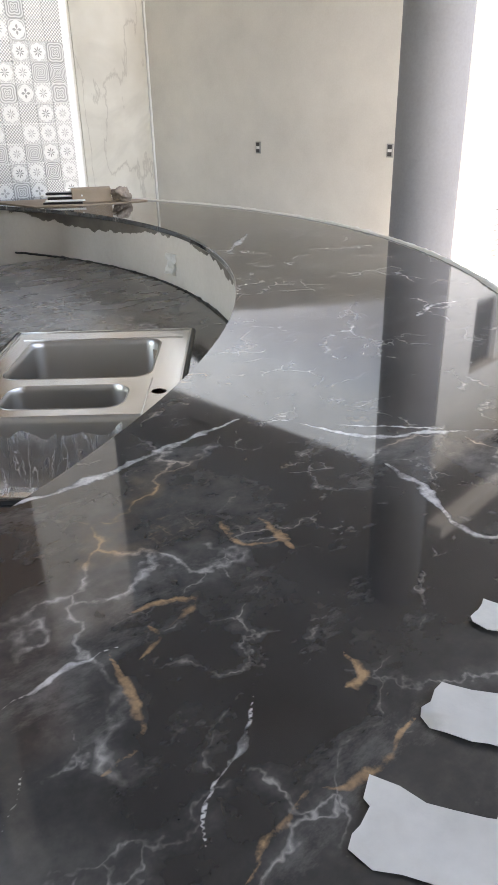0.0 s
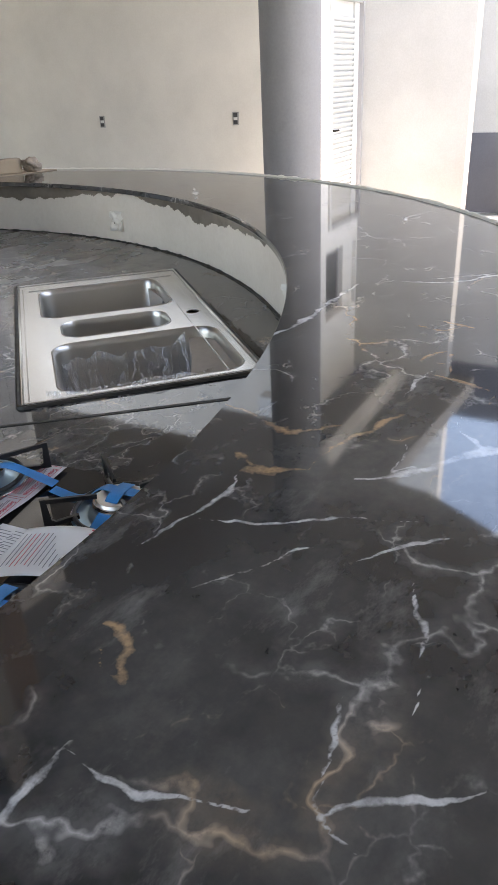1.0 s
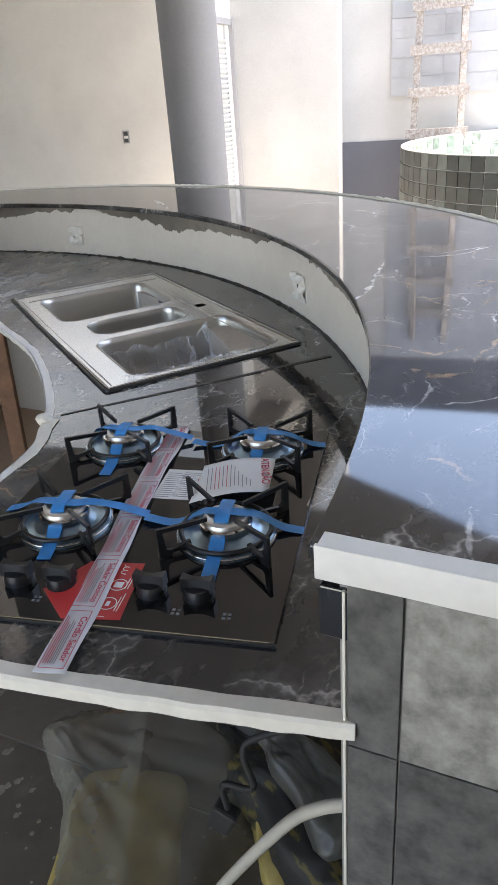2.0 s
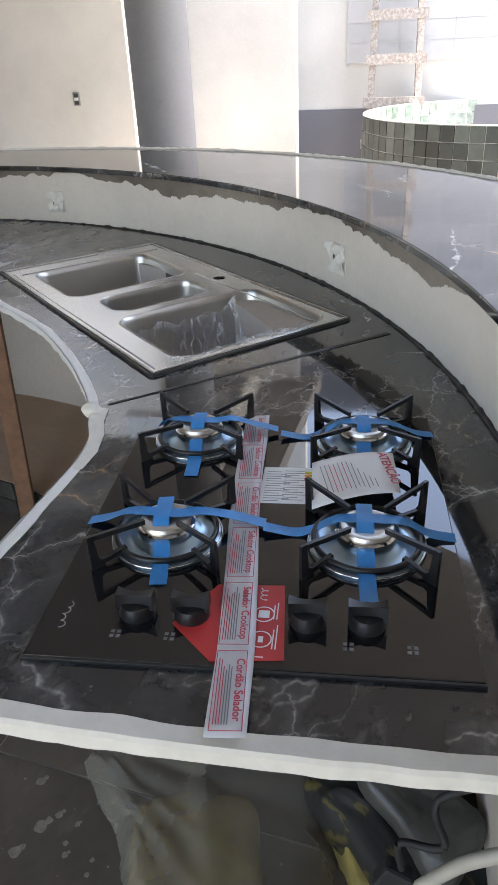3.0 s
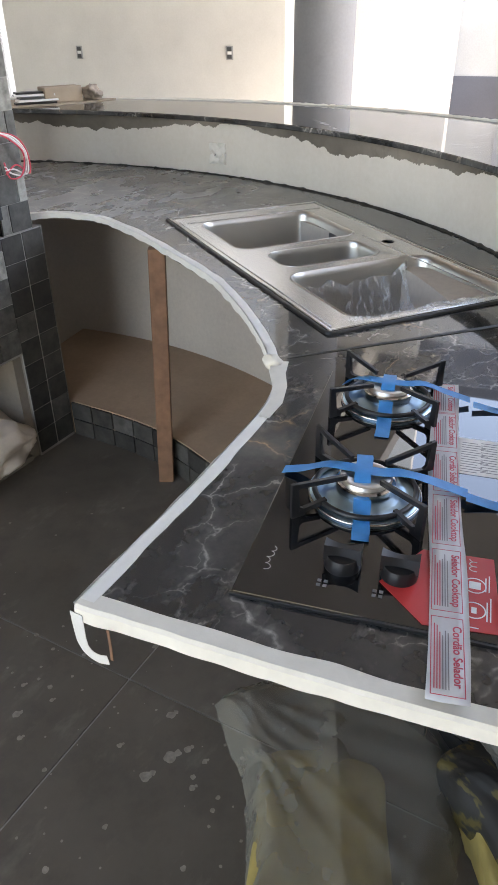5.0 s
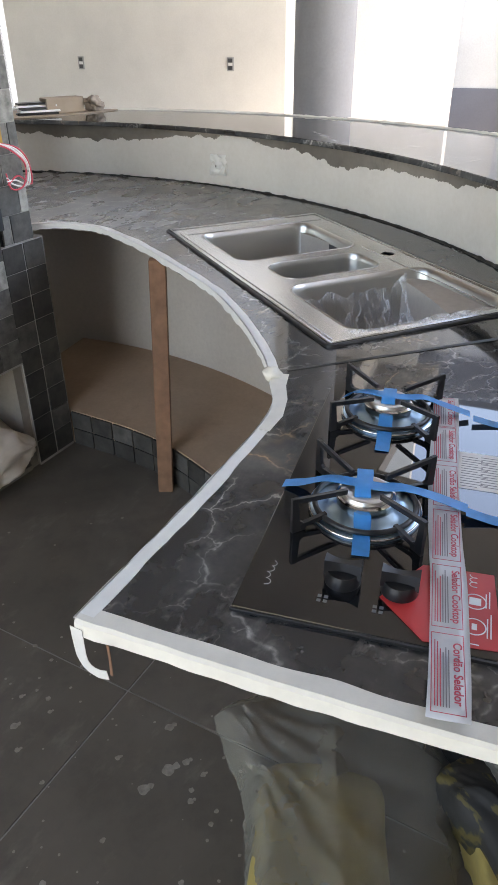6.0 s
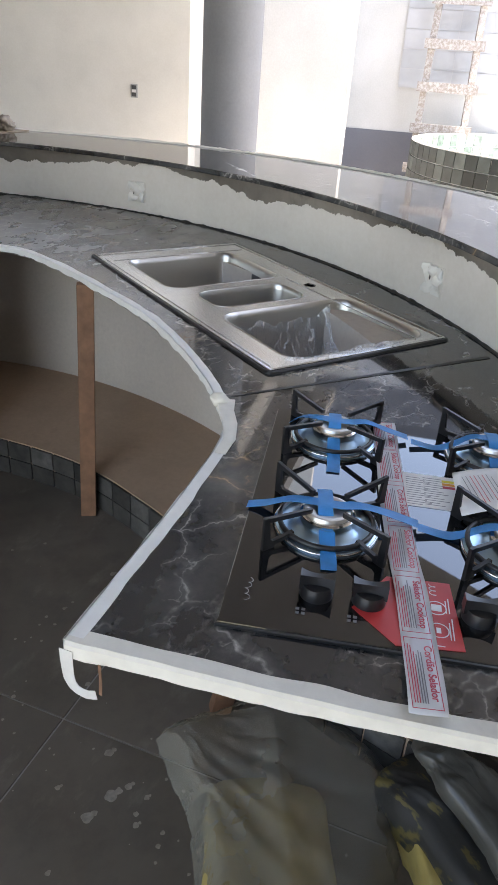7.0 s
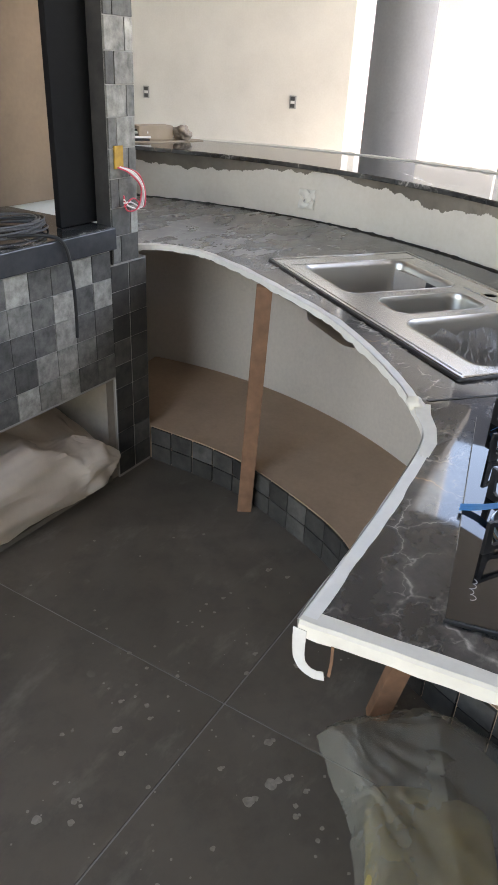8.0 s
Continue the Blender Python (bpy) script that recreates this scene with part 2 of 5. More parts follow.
tape_white = make_simple("white_masking_tape", (0.72, 0.70, 0.645), 0.55, 0.06, 30, 1, 0.25)
tape_cream = make_simple("cream_masking_tape", (0.70, 0.66, 0.57), 0.6, 0.08, 30, 0.96, 0.25)
tape_thin = make_simple("thin_translucent_tape", (0.70, 0.68, 0.63), 0.5, 0.1, 30, 0.8, 0.5)
tape_blue = make_simple("blue_masking_tape", (0.022, 0.26, 0.62), 0.45, 0.18, 40, 0.86, 0.3)
iron = make_simple("black_enamel", (0.012, 0.012, 0.013), 0.38, 0.2)
knob_black = make_simple("black_knob_plastic", (0.014, 0.014, 0.015), 0.3, 0.1)
glass_black = make_simple("black_ceramic_glass", (0.008, 0.0085, 0.009), 0.02, 0.1, 10, 1.0, 0.0, 1.7)
sealant = make_simple("black_sealant", (0.012, 0.012, 0.012), 0.45, 0.3, 40, 1, 0.4)
paper_white = make_simple("white_paper", (0.78, 0.77, 0.75), 0.7, 0.03)
paper_red = make_simple("red_card", (0.52, 0.035, 0.035), 0.45, 0.06)
ink_red = make_simple("red_ink", (0.5, 0.05, 0.08), 0.6, 0.05)
ink_grey = make_simple("grey_ink", (0.16, 0.16, 0.17), 0.6, 0.05)
mark_grey = make_simple("pale_grey_ink", (0.4, 0.4, 0.4), 0.6, 0.05)
ink_white = make_simple("white_ink", (0.75, 0.75, 0.75), 0.6, 0.05)
ink_orange = make_simple("orange_ink", (0.75, 0.3, 0.03), 0.6, 0.05)
ink_yellow = make_simple("yellow_ink", (0.75, 0.6, 0.05), 0.6, 0.05)
strip_plastic = make_simple("silvery_plastic_film", (0.56, 0.555, 0.56), 0.3, 0.08, 18, 1, 0.2)
cable_grey = make_simple("grey_cable_rubber", (0.07, 0.07, 0.072), 0.4, 0.15)
cable_black = make_simple("black_cable_rubber", (0.012, 0.012, 0.012), 0.7, 0.1)
cable_white = make_simple("white_conduit", (0.42, 0.385, 0.32), 0.5, 0.08)
wire_red = make_simple("red_wire", (0.6, 0.06, 0.09), 0.45, 0.05)
wire_white = make_simple("white_wire", (0.75, 0.73, 0.7), 0.45, 0.05)
box_yellow = make_simple("yellow_junction_box", (0.36, 0.20, 0.02), 0.6, 0.4)
black_steel = make_simple("black_painted_steel", (0.007, 0.007, 0.0075), 0.75, 0.2, 25.0, 1.0, 0.0, 1.2)
dark_slab = make_simple("dark_stone_slab", (0.035, 0.038, 0.043), 0.25, 0.3, 20, 1, 0.1)
wood_post = make_simple("reddish_timber", (0.20, 0.10, 0.055), 0.75, 0.3, 18, 1, 0.3)
sack_cloth = make_simple("pale_paper_sack", (0.55, 0.47, 0.39), 0.8, 0.12, 8, 1, 0.4)
sack_striped = make_simple("yellow_and_black_sack", (0.10, 0.08, 0.02), 0.7, 0.3, 9, 1, 0.5)
snt = sack_striped.node_tree
stripe = noise_tex(snt, coords(snt, (1, 3.0, 1.0), (0.5, 0, 0.4)), 14, 4, 0.55)
sb = snt.nodes["Principled BSDF"]
snt.links.new(ramp(snt, stripe, [(0.55, (0.016, 0.015, 0.013)), (0.60, (0.085, 0.065, 0.016))]), sb.inputs["Base Color"])
sack_yellow = make_simple("yellow_paper_sack", (0.35, 0.26, 0.08), 0.75, 0.3, 9, 1, 0.4)
sack_grey = make_simple("grey_plastic_sack", (0.062, 0.060, 0.052), 0.45, 0.3, 9, 1, 0.4)
window_dark = make_simple("dark_window_glass", (0.09, 0.092, 0.095), 0.1, 0.1)
outlet_white = make_simple("white_outlet_plastic", (0.7, 0.7, 0.68), 0.4, 0.03)
outlet_grey = make_simple("grey_outlet_plate", (0.32, 0.32, 0.31), 0.4, 0.05)
outlet_dark = make_simple("dark_outlet_insert", (0.05, 0.05, 0.052), 0.4, 0.05)
door_white = make_simple("white_door_paint", (0.58, 0.58, 0.575), 0.45, 0.03)
door_frame_mat = make_simple("grey_door_trim", (0.33, 0.33, 0.34), 0.5, 0.05)
cardboard = make_simple("brown_cardboard", (0.33, 0.255, 0.19), 0.85, 0.12, 12)
rag_mat = make_simple("dirty_rag", (0.26, 0.21, 0.17), 0.9, 0.3, 30)


def make_film():
    m, nt, b = shader("clear_plastic_film", 0.16, 0.0, (0.85, 0.85, 0.85))
    v = coords(nt)
    n = noise_tex(nt, coords(nt, (0.35, 1.6, 0.35)), 26, 6, 0.62, 0.5)
    crease = ramp(nt, math_node(nt, 'ABSOLUTE', math_node(nt, 'SUBTRACT', n, 0.5)), [(0.0, gray(0.75)), (0.02, gray(0.25)), (0.05, gray(0))])
    haze = ramp(nt, noise_tex(nt, v, 16, 4, 0.6), [(0.42, gray(0.04)), (0.60, gray(0.26)), (0.70, gray(0.6))])
    nt.links.new(math_node(nt, 'MAXIMUM', crease, haze), b.inputs["Alpha"])
    bump(nt, b, n, 0.7, 0.006)
    return m


film = make_film()


def make_sheet():
    m, nt, b = shader("cloudy_plastic_sheet", 0.42, 0.0, (0.27, 0.25, 0.20))
    v = coords(nt)
    nt.links.new(ramp(nt, noise_tex(nt, v, 5, 4), [(0.35, gray(0.40)), (0.65, gray(0.56))]), b.inputs["Alpha"])
    bump(nt, b, noise_tex(nt, v, 22, 6, 0.62, 0.6), 0.45, 0.008)
    return m


sheet_mat = make_sheet()


def make_marble_white():
    m, nt, b = shader("white_marble_panel", 0.15)
    v = coords(nt, (1, 1, 1), (0.0, 0.6, 0.0))
    col = ramp(nt, noise_tex(nt, v, 1.5, 5), [(0.3, (0.60, 0.57, 0.51)), (0.7, (0.72, 0.70, 0.65))])
    col = mix(nt, math_node(nt, 'MULTIPLY', vein(nt, coords(nt, (1.9, 1, 0.7), (0, 0.75, 0)), 1.1, 0.016, 0.3, 6), 0.45), col, (0.33, 0.30, 0.27))
    col = mix(nt, math_node(nt, 'MULTIPLY', vein(nt, v, 0.9, 0.07, 1.0, 5), 0.25), col, (0.45, 0.43, 0.40))
    nt.links.new(col, b.inputs["Base Color"])
    return m


marble_white = make_marble_white()


def make_ladder():
    m, nt, b = shader("paint_spattered_wood", 0.8)
    v = coords(nt)
    n = noise_tex(nt, v, 34, 6, 0.72)
    col = ramp(nt, n, [(0.40, (0.22, 0.185, 0.165)), (0.50, (0.29, 0.265, 0.25)), (0.58, (0.38, 0.37, 0.36))])
    nt.links.new(col, b.inputs["Base Color"])
    return m


ladder_wood = make_ladder()


# ---- mesh helpers ----
def finish(bm, name, smooth=None):
    bmesh.ops.recalc_face_normals(bm, faces=bm.faces[:])
    me = bpy.data.meshes.new(name)
    bm.to_mesh(me)
    bm.free()
    if smooth is not None:
        me.polygons.foreach_set("use_smooth", [True] * len(me.polygons))
        me.set_sharp_from_angle(angle=radians(smooth))
    return me


def part(name, bm, material, parent=None, label="", smooth=None):
    ob = new(name, finish(bm, name, smooth))
    ob.data.materials.append(material)
    if parent is not None:
        ob.parent = parent
    if label:
        tagged(ob, label)
    return ob


def empty(name, m, label, category, group="", kind=""):
    ob = new(name)
    ob.matrix_world = m
    return tagged(ob, label, category, group, kind)


def add_box(bm, lo, hi, m=None, bev=0.0):
    vs = [bm.verts.new((x, y, z)) for x in (lo[0], hi[0]) for y in (lo[1], hi[1]) for z in (lo[2], hi[2])]
    fs = [bm.faces.new([vs[i] for i in f]) for f in ((0, 1, 3, 2), (4, 6, 7, 5), (0, 4, 5, 1), (2, 3, 7, 6), (0, 2, 6, 4), (1, 5, 7, 3))]
    if bev:
        edges = list({e for f in fs for e in f.edges})
        r = bmesh.ops.bevel(bm, geom=edges, offset=bev, segments=2, affect='EDGES', profile=0.5)
        vs = list({v for f in r["faces"] for v in f.verts} | {v for v in vs if v.is_valid})
    if m is not None:
        bmesh.ops.transform(bm, matrix=m, verts=vs)
    return vs


def boxed(lo, hi, bev=0.0, m=None):
    bm = bmesh.new()
    add_box(bm, lo, hi, m, bev)
    return bm


def prism(outline, z0, z1, holes=()):
    """A slab from a plan outline, with holes through it."""
    bm = bmesh.new()
    edges = []
    for loop in (outline, *holes):
        vs = [bm.verts.new((x, y, z1)) for x, y in loop]
        edges += [bm.edges.new((vs[i], vs[(i + 1) % len(vs)])) for i in range(len(vs))]
    if holes:
        bmesh.ops.triangle_fill(bm, use_beauty=True, use_dissolve=False, edges=edges)
    else:
        bm.faces.new([e.verts[0] for e in edges])
    for f in bm.faces:
        f.normal_update()
    r = bmesh.ops.extrude_face_region(bm, geom=bm.faces[:])
    bmesh.ops.translate(bm, vec=(0, 0, z0 - z1), verts=[g for g in r["geom"] if isinstance(g, bmesh.types.BMVert)])
    return bm


def tube(points, radius, sides=8, closed=False):
    bm = bmesh.new()
    pts = [Vector(p) for p in points]
    n = len(pts)
    rings = []
    for i, p in enumerate(pts):
        a = pts[(i - 1) % n] if closed or i else p
        b = pts[(i + 1) % n] if closed or i < n - 1 else p
        d = (b - a).normalized()
        u = d.cross(Vector((0, 0, 1)))
        u = u.normalized() if u.length > 0.05 else d.cross(Vector((1, 0, 0))).normalized()
        w = d.cross(u)
        r = radius(i) if callable(radius) else radius
        rings.append([bm.verts.new(p + r * (math.cos(t) * u + math.sin(t) * w)) for t in (2 * math.pi * k / sides for k in range(sides))])
    for i in range(n if closed else n - 1):
        a, b = rings[i], rings[(i + 1) % n]
        for k in range(sides):
            bm.faces.new((a[k], a[(k + 1) % sides], b[(k + 1) % sides], b[k]))
    if not closed:
        bm.faces.new(rings[0])
        bm.faces.new(rings[-1][::-1])
    return bm


def lathe(profile, sides=32, m=None):
    """A turned body from (radius, height) pairs."""
    bm = bmesh.new()
    rings = []
    for r, z in profile:
        rings.append([bm.verts.new((r * math.cos(2 * math.pi * k / sides), r * math.sin(2 * math.pi * k / sides), z)) for k in range(sides)])
    for a, b in zip(rings, rings[1:]):
        for k in range(sides):
            bm.faces.new((a[k], a[(k + 1) % sides], b[(k + 1) % sides], b[k]))
    bm.faces.new(rings[0][::-1])
    bm.faces.new(rings[-1])
    if m is not None:
        bmesh.ops.transform(bm, matrix=m, verts=bm.verts[:])
    return bm


def spline(points, per=10):
    out = []
    p = [np.array(q, float) for q in points]
    p = [2 * p[0] - p[1]] + p + [2 * p[-1] - p[-2]]
    for i in range(1, len(p) - 2):
        for k in range(per):
            t = k / per
            out.append(tuple(0.5 * (2 * p[i] + (p[i + 1] - p[i - 1]) * t + (2 * p[i - 1] - 5 * p[i] + 4 * p[i + 1] - p[i + 2]) * t * t
                                    + (3 * p[i] - p[i - 1] - 3 * p[i + 1] + p[i + 2]) * t ** 3)))
    out.append(tuple(p[-2]))
    return out


def arc(c, r, a0, a1, n):
    return [(c[0] + r * math.cos(a0 + (a1 - a0) * i / (n - 1)), c[1] + r * math.sin(a0 + (a1 - a0) * i / (n - 1))) for i in range(n)]


def ribbon(points, normals_up, half, lift, thick=0.0008):
    """A thin strip of tape along points, lying in the plane given by its normals."""
    bm = bmesh.new()
    rows = []
    for i, p in enumerate(points):
        p = Vector(p)
        a, b = Vector(points[max(i - 1, 0)]), Vector(points[min(i + 1, len(points) - 1)])
        up = Vector(normals_up)
        side = (b - a).cross(up).normalized()
        w = half(i) if callable(half) else half
        rows.append([bm.verts.new(p + side * s * w + up * (lift + h)) for s, h in ((-1, 0), (1, 0), (1, thick), (-1, thick))])
    for a, b in zip(rows, rows[1:]):
        for k in range(4):
            bm.faces.new((a[k], a[(k + 1) % 4], b[(k + 1) % 4], b[k]))
    bm.faces.new(rows[0][::-1])
    bm.faces.new(rows[-1])
    return bm


# ---- plan ----
CI = (-0.476, 2.938)          # centre of the bar's inner edge
RI = 2.286
RW = 2.325                    # face of the splash wall
CO = (-0.24, 2.737)           # centre of the bar's outer edge
RO = 2.629
END_X, END_Y = -0.40, 4.2
BAR, COUNTER = 1.14, 0.90


def angle_x(c, r, x):
    return -math.acos((x - c[0]) / r)


def angle_y(c, r, y):
    return math.asin((y - c[1]) / r)


def ring(c, r, n=90, x=END_X, y=END_Y):
    return arc(c, r, angle_x(c, r, x), angle_y(c, r, y), n)


# the far building stands turned against the kitchen's plan
FAR_TURN = math.atan2(0.1305, 0.9914)
FAR = Matrix.Rotation(FAR_TURN, 4, 'Z')


def far_box(name, lo, hi, material, kind="structure", label="", category="wall", bev=0.0):
    ob = part(name, boxed(lo, hi, bev), material)
    ob.matrix_world = FAR
    return tagged(ob, label, category, kind=kind)


# ---- setting ----
tagged(part("ground", prism([(-60, -60), (60, -60), (60, 60), (-60, 60)], -0.35, -0.03), ground_mat), "pale dusty concrete ground round the building, lightened to bounce light", "ground", kind="structure")
SLOPE = [(3.41, 0.0), (12.0, 0.0), (12.0, 4.2), (3.41, 2.33)]
wall_far = part("wall_far", prism(SLOPE, 6.08, 6.3), plaster_far)
# the outline is drawn along the wall and upwards, and stands on edge
wall_far.matrix_world = FAR @ Matrix(((0, 0, 1, 0), (1, 0, 0, 0), (0, 1, 0, 0), (0, 0, 0, 1)))
tagged(wall_far, "beige painted plain wall with a sloping top behind the bar", "wall", kind="structure")
far_box("wall_court", (8.1, 3.55, 0), (8.3, 12.0, 6.2), plaster_far, label="pale wall of the light court behind the beige wall")
far_box("wall_marble", (1.2, 7.38, 0), (6.05, 7.55, 4.3), plaster_far, label="beige painted wall beside a marble panel")
far_box("marble_panel", (5.09, 7.365, 0), (6.06, 7.38, 3.3), marble_white, label="white marble wall panel with grey veins", category="wall panel")
far_box("trim", (6.055, 7.34, 0), (6.08, 7.365, 3.3), plaster_white, label="white corner trim of the marble wall", category="trim")
far_box("wall_door", (6.3, 3.35, 2.27), (8.1, 3.55, 2.52), plaster_white, label="white painted wall between a louvred door and a window")
far_box("wall_door_top", (6.3, 3.35, 3.3), (8.1, 3.55, 4.298), plaster_white, label="white painted wall above a window")
far_box("wall_door_jamb", (7.84, 3.35, 2.52), (8.1, 3.55, 3.3), plaster_white, label="white painted wall beside a window")
far_box("wall_door_side", (6.3, 3.35, 0), (6.95, 3.55, 2.27), plaster_white, label="white painted wall beside a louvred door")
far_box("wall_window_side", (6.3, 3.35, 2.52), (6.9, 3.55, 3.3), plaster_white, label="white painted wall beside a window")
far_box("wall_return", (7.87, 2.13, 0), (8.1, 3.35, 4.2), plaster_return, label="white painted wall of the yard, its paint lightened for missing light")
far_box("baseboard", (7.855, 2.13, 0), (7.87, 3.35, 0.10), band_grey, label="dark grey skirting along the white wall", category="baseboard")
far_box("wall_yard", (8.55, -9.0, 0.88), (8.75, 2.5, 4.2), plaster_yard, label="white yard wall above a dark band, its paint greyed for strong light")
far_box("trim", (8.54, -9.0, 0.0), (8.75, 2.5, 0.88), band_grey, label="dark grey painted band along the yard wall's foot", category="trim")
far_box("wall_fascia", (8.56, -9.0, 4.2), (8.75, 3.4, 5.0), band_grey, label="grey upper part of the yard wall")

# ceilings and roof edge
ROOF = [(-4.0, -3.0), (2.6, -3.0), (3.4, -1.1), (4.27, 0.58), (4.8, 1.7), (5.05, 2.3), (5.05, 2.75), (8.0, 2.93), (7.7, 4.5), (5.70, 4.23), (4.58, 12.7), (-4.0, 12.7)]
tagged(part("ceiling", prism(ROOF, 4.3, 4.5), plaster_ceiling), "grey plastered high ceiling with a slanted edge to the yard", "ceiling", kind="structure")
far_box("roof_beam", (5.32, 2.65, 4.17), (8.0, 2.8, 4.298), plaster_white, label="white plastered beam under the ceiling", category="beam")
far_box("wall_upper", (7.1, 1.93, 4.5), (7.3, 4.4, 6.6), plaster_white, label="white painted wall of the upper storey on the roof")
# unseen walls added behind the camera; their gaps set how much light enters
tagged(part("wall_south", boxed((-4.0, -3.2, 0), (1.2, -3.0, 4.3)), plaster_white), "plain white wall added out of view to shape the light", "wall", kind="structure")
tagged(part("wall_west", boxed((-4.2, -3.0, 0), (-4.0, 0.6, 4.3)), plaster_white), "plain white wall added out of view to shape the light", "wall", kind="structure")
tagged(part("wall_west_side", boxed((-4.2, 4.4, 0), (-4.0, 10.0, 4.3)), plaster_white), "plain white wall added out of view to shape the light", "wall", kind="structure")


def column():
    bm = lathe([(0.204, 0), (0.204, 4.3)], 48)
    ob = part("column", bm, plaster_column, smooth=40)
    ob.location = (4.026, 3.112, 0)
    return tagged(ob, "round grey plastered column behind the bar", "column", kind="structure")


column()


def louvred_door():
    """A white door with slats in the wall behind the column."""
    m = FAR @ Matrix.Translation((6.95, 3.35, 0))
    door = empty("door_1", m, "closed white louvred door in a grey frame", "door", kind="structure")
    w, h = 0.92, 2.27
    part("door_frame", boxed((0, -0.02, 0), (0.06, 0.1, h)), door_white, door)
    part("door_frame", boxed((w - 0.05, -0.03, 0), (w, 0.1, h)), door_frame_mat, door, "grey door jamb")
    part("door_frame", boxed((0.06, -0.02, h - 0.06), (w - 0.05, 0.1, h)), door_frame_mat, door)
    leaf = part("leaf", boxed((0.06, 0.04, 0.01), (w - 0.05, 0.07, h - 0.06)), door_white, door)
    for x0, x1 in ((0.06, 0.12), (w - 0.18, w - 0.05)):
        part("stile", boxed((x0, 0.015, 0.01), (x1, 0.04, h - 0.06), 0.003), door_white, leaf)
    slat = finish(boxed((0.12, -0.004, -0.022), (w - 0.18, 0.004, 0.022), 0, Matrix.Rotation(radians(35), 4, 'X')), "slat")
    slat.materials.append(door_white)
    z = 0.15
    while z < h - 0.2:
        s = new("slat", slat)
        s.parent = leaf
        s.location = (0, 0.025, z)
        z += 0.05
    bm = tube([(0.11, 0.015, 1.02), (0.11, -0.03, 1.02), (0.2, -0.035, 1.02)], 0.009)
    part("handle", bm, black_steel, leaf, "dark lever handle", 50)


louvred_door()


def upper_window():
    """A small dark window in a deep reveal over the door."""
    root = empty("window_1", FAR @ Matrix.Translation((6.9, 3.35, 2.52)), "small dark window in a deep white reveal over the door", "window", kind="structure")
    w, h = 0.94, 0.78
    for lo, hi in (((0, 0.1, 0), (0.03, 0.14, h)), ((0.60, 0.1, 0), (0.64, 0.14, h)), ((0.03, 0.1, 0), (0.60, 0.14, 0.03)), ((0.03, 0.1, h - 0.03), (0.60, 0.14, h))):
        part("window_frame", boxed(lo, hi, 0.002), door_frame_mat, root, "grey metal window frame")
    part("pane", boxed((0.03, 0.115, 0.03), (0.60, 0.122, h - 0.03)), window_dark, root, "dark glass pane")
    part("reveal", boxed((0.64, 0.05, 0), (w, 0.2, h)), plaster_white, root)


upper_window()


# ---- floor ----
def floor():
    # this floor's tone is made up: pale, to brighten far wall and ceiling
    tagged(part("floor_pale", prism([(2.0, -3.0), (7.4, -3.0), (7.4, 9.0), (2.0, 9.0)], -0.06, 0.0), ground_mat), "floor beyond the bar, made pale to bounce light", "floor", kind="structure")
    base = tagged(part("floor", prism([(-4.0, -3.0), (2.0, -3.0), (2.0, 9.0), (-4.0, 9.0)], -0.06, -0.003), grout_mat), "dark grey porcelain tile floor with dust and paint spots", "floor", kind="structure")
    return base


floor_base = floor()

# ---- bar ----
inner, outer = ring(CI, RI), ring(CO, RO)


# veins of the slab: way points in plan, half width, golden or white
WHITE_VEINS = [
    (((0.43, 0.87), (0.54, 0.855), (0.70, 0.876), (0.85, 0.89)), 0.010),
    (((0.905, 0.816), (0.95, 0.71), (1.02, 0.676), (1.10, 0.62)), 0.009),
    (((0.90, 0.65), (0.88, 0.571), (0.845, 0.47), (0.90, 0.44)), 0.010),
    (((0.131, 0.51), (0.19, 0.457), (0.27, 0.402), (0.312, 0.305), (0.369, 0.229)), 0.0095),
    (((-0.004, 0.443), (0.035, 0.414), (0.075, 0.384)), 0.004),
    (((-0.40, 0.47), (-0.36, 0.492), (-0.31, 0.50), (-0.275, 0.505)), 0.007),
    (((-0.004, 0.38), (-0.06, 0.352), (-0.139, 0.322)), 0.0032),
    (((0.515, 0.442), (0.479, 0.416), (0.446, 0.399), (0.419, 0.368)), 0.0042),
    (((0.317, 0.456), (0.341, 0.479), (0.366, 0.502)), 0.0036),
    (((0.357, 0.564), (0.386, 0.567), (0.418, 0.570), (0.472, 0.561)), 0.0032),
    (((0.332, 0.484), (0.293, 0.456), (0.274, 0.430), (0.258, 0.403)), 0.0036),
    (((0.241, 0.515), (0.208, 0.488), (0.170, 0.487), (0.193, 0.461)), 0.003),
    (((-0.091, 0.632), (-0.029, 0.622), (0.028, 0.608), (0.068, 0.628)), 0.003),
    (((-0.026, 0.609), (0.009, 0.541), (0.049, 0.491), (0.085, 0.415)), 0.0032),
    (((-0.115, 0.546), (-0.072, 0.522), (-0.033, 0.505), (0.0, 0.487)), 0.003),
    (((-0.282, 0.506), (-0.286, 0.458), (-0.274, 0.424), (-0.253, 0.378)), 0.0036),
    (((-0.136, 0.370), (-0.194, 0.357), (-0.231, 0.345), (-0.239, 0.314)), 0.0036),
    (((-0.238, 0.341), (-0.205, 0.323), (-0.156, 0.267)), 0.0042),
    (((1.50, 1.09), (1.60, 1.12), (1.70, 1.10)), 0.012),
    (((0.94, 0.785), (1.05, 0.667)), 0.006),
    (((1.64, 2.0), (1.76, 2.1), (1.94, 2.26)), 0.02),
]
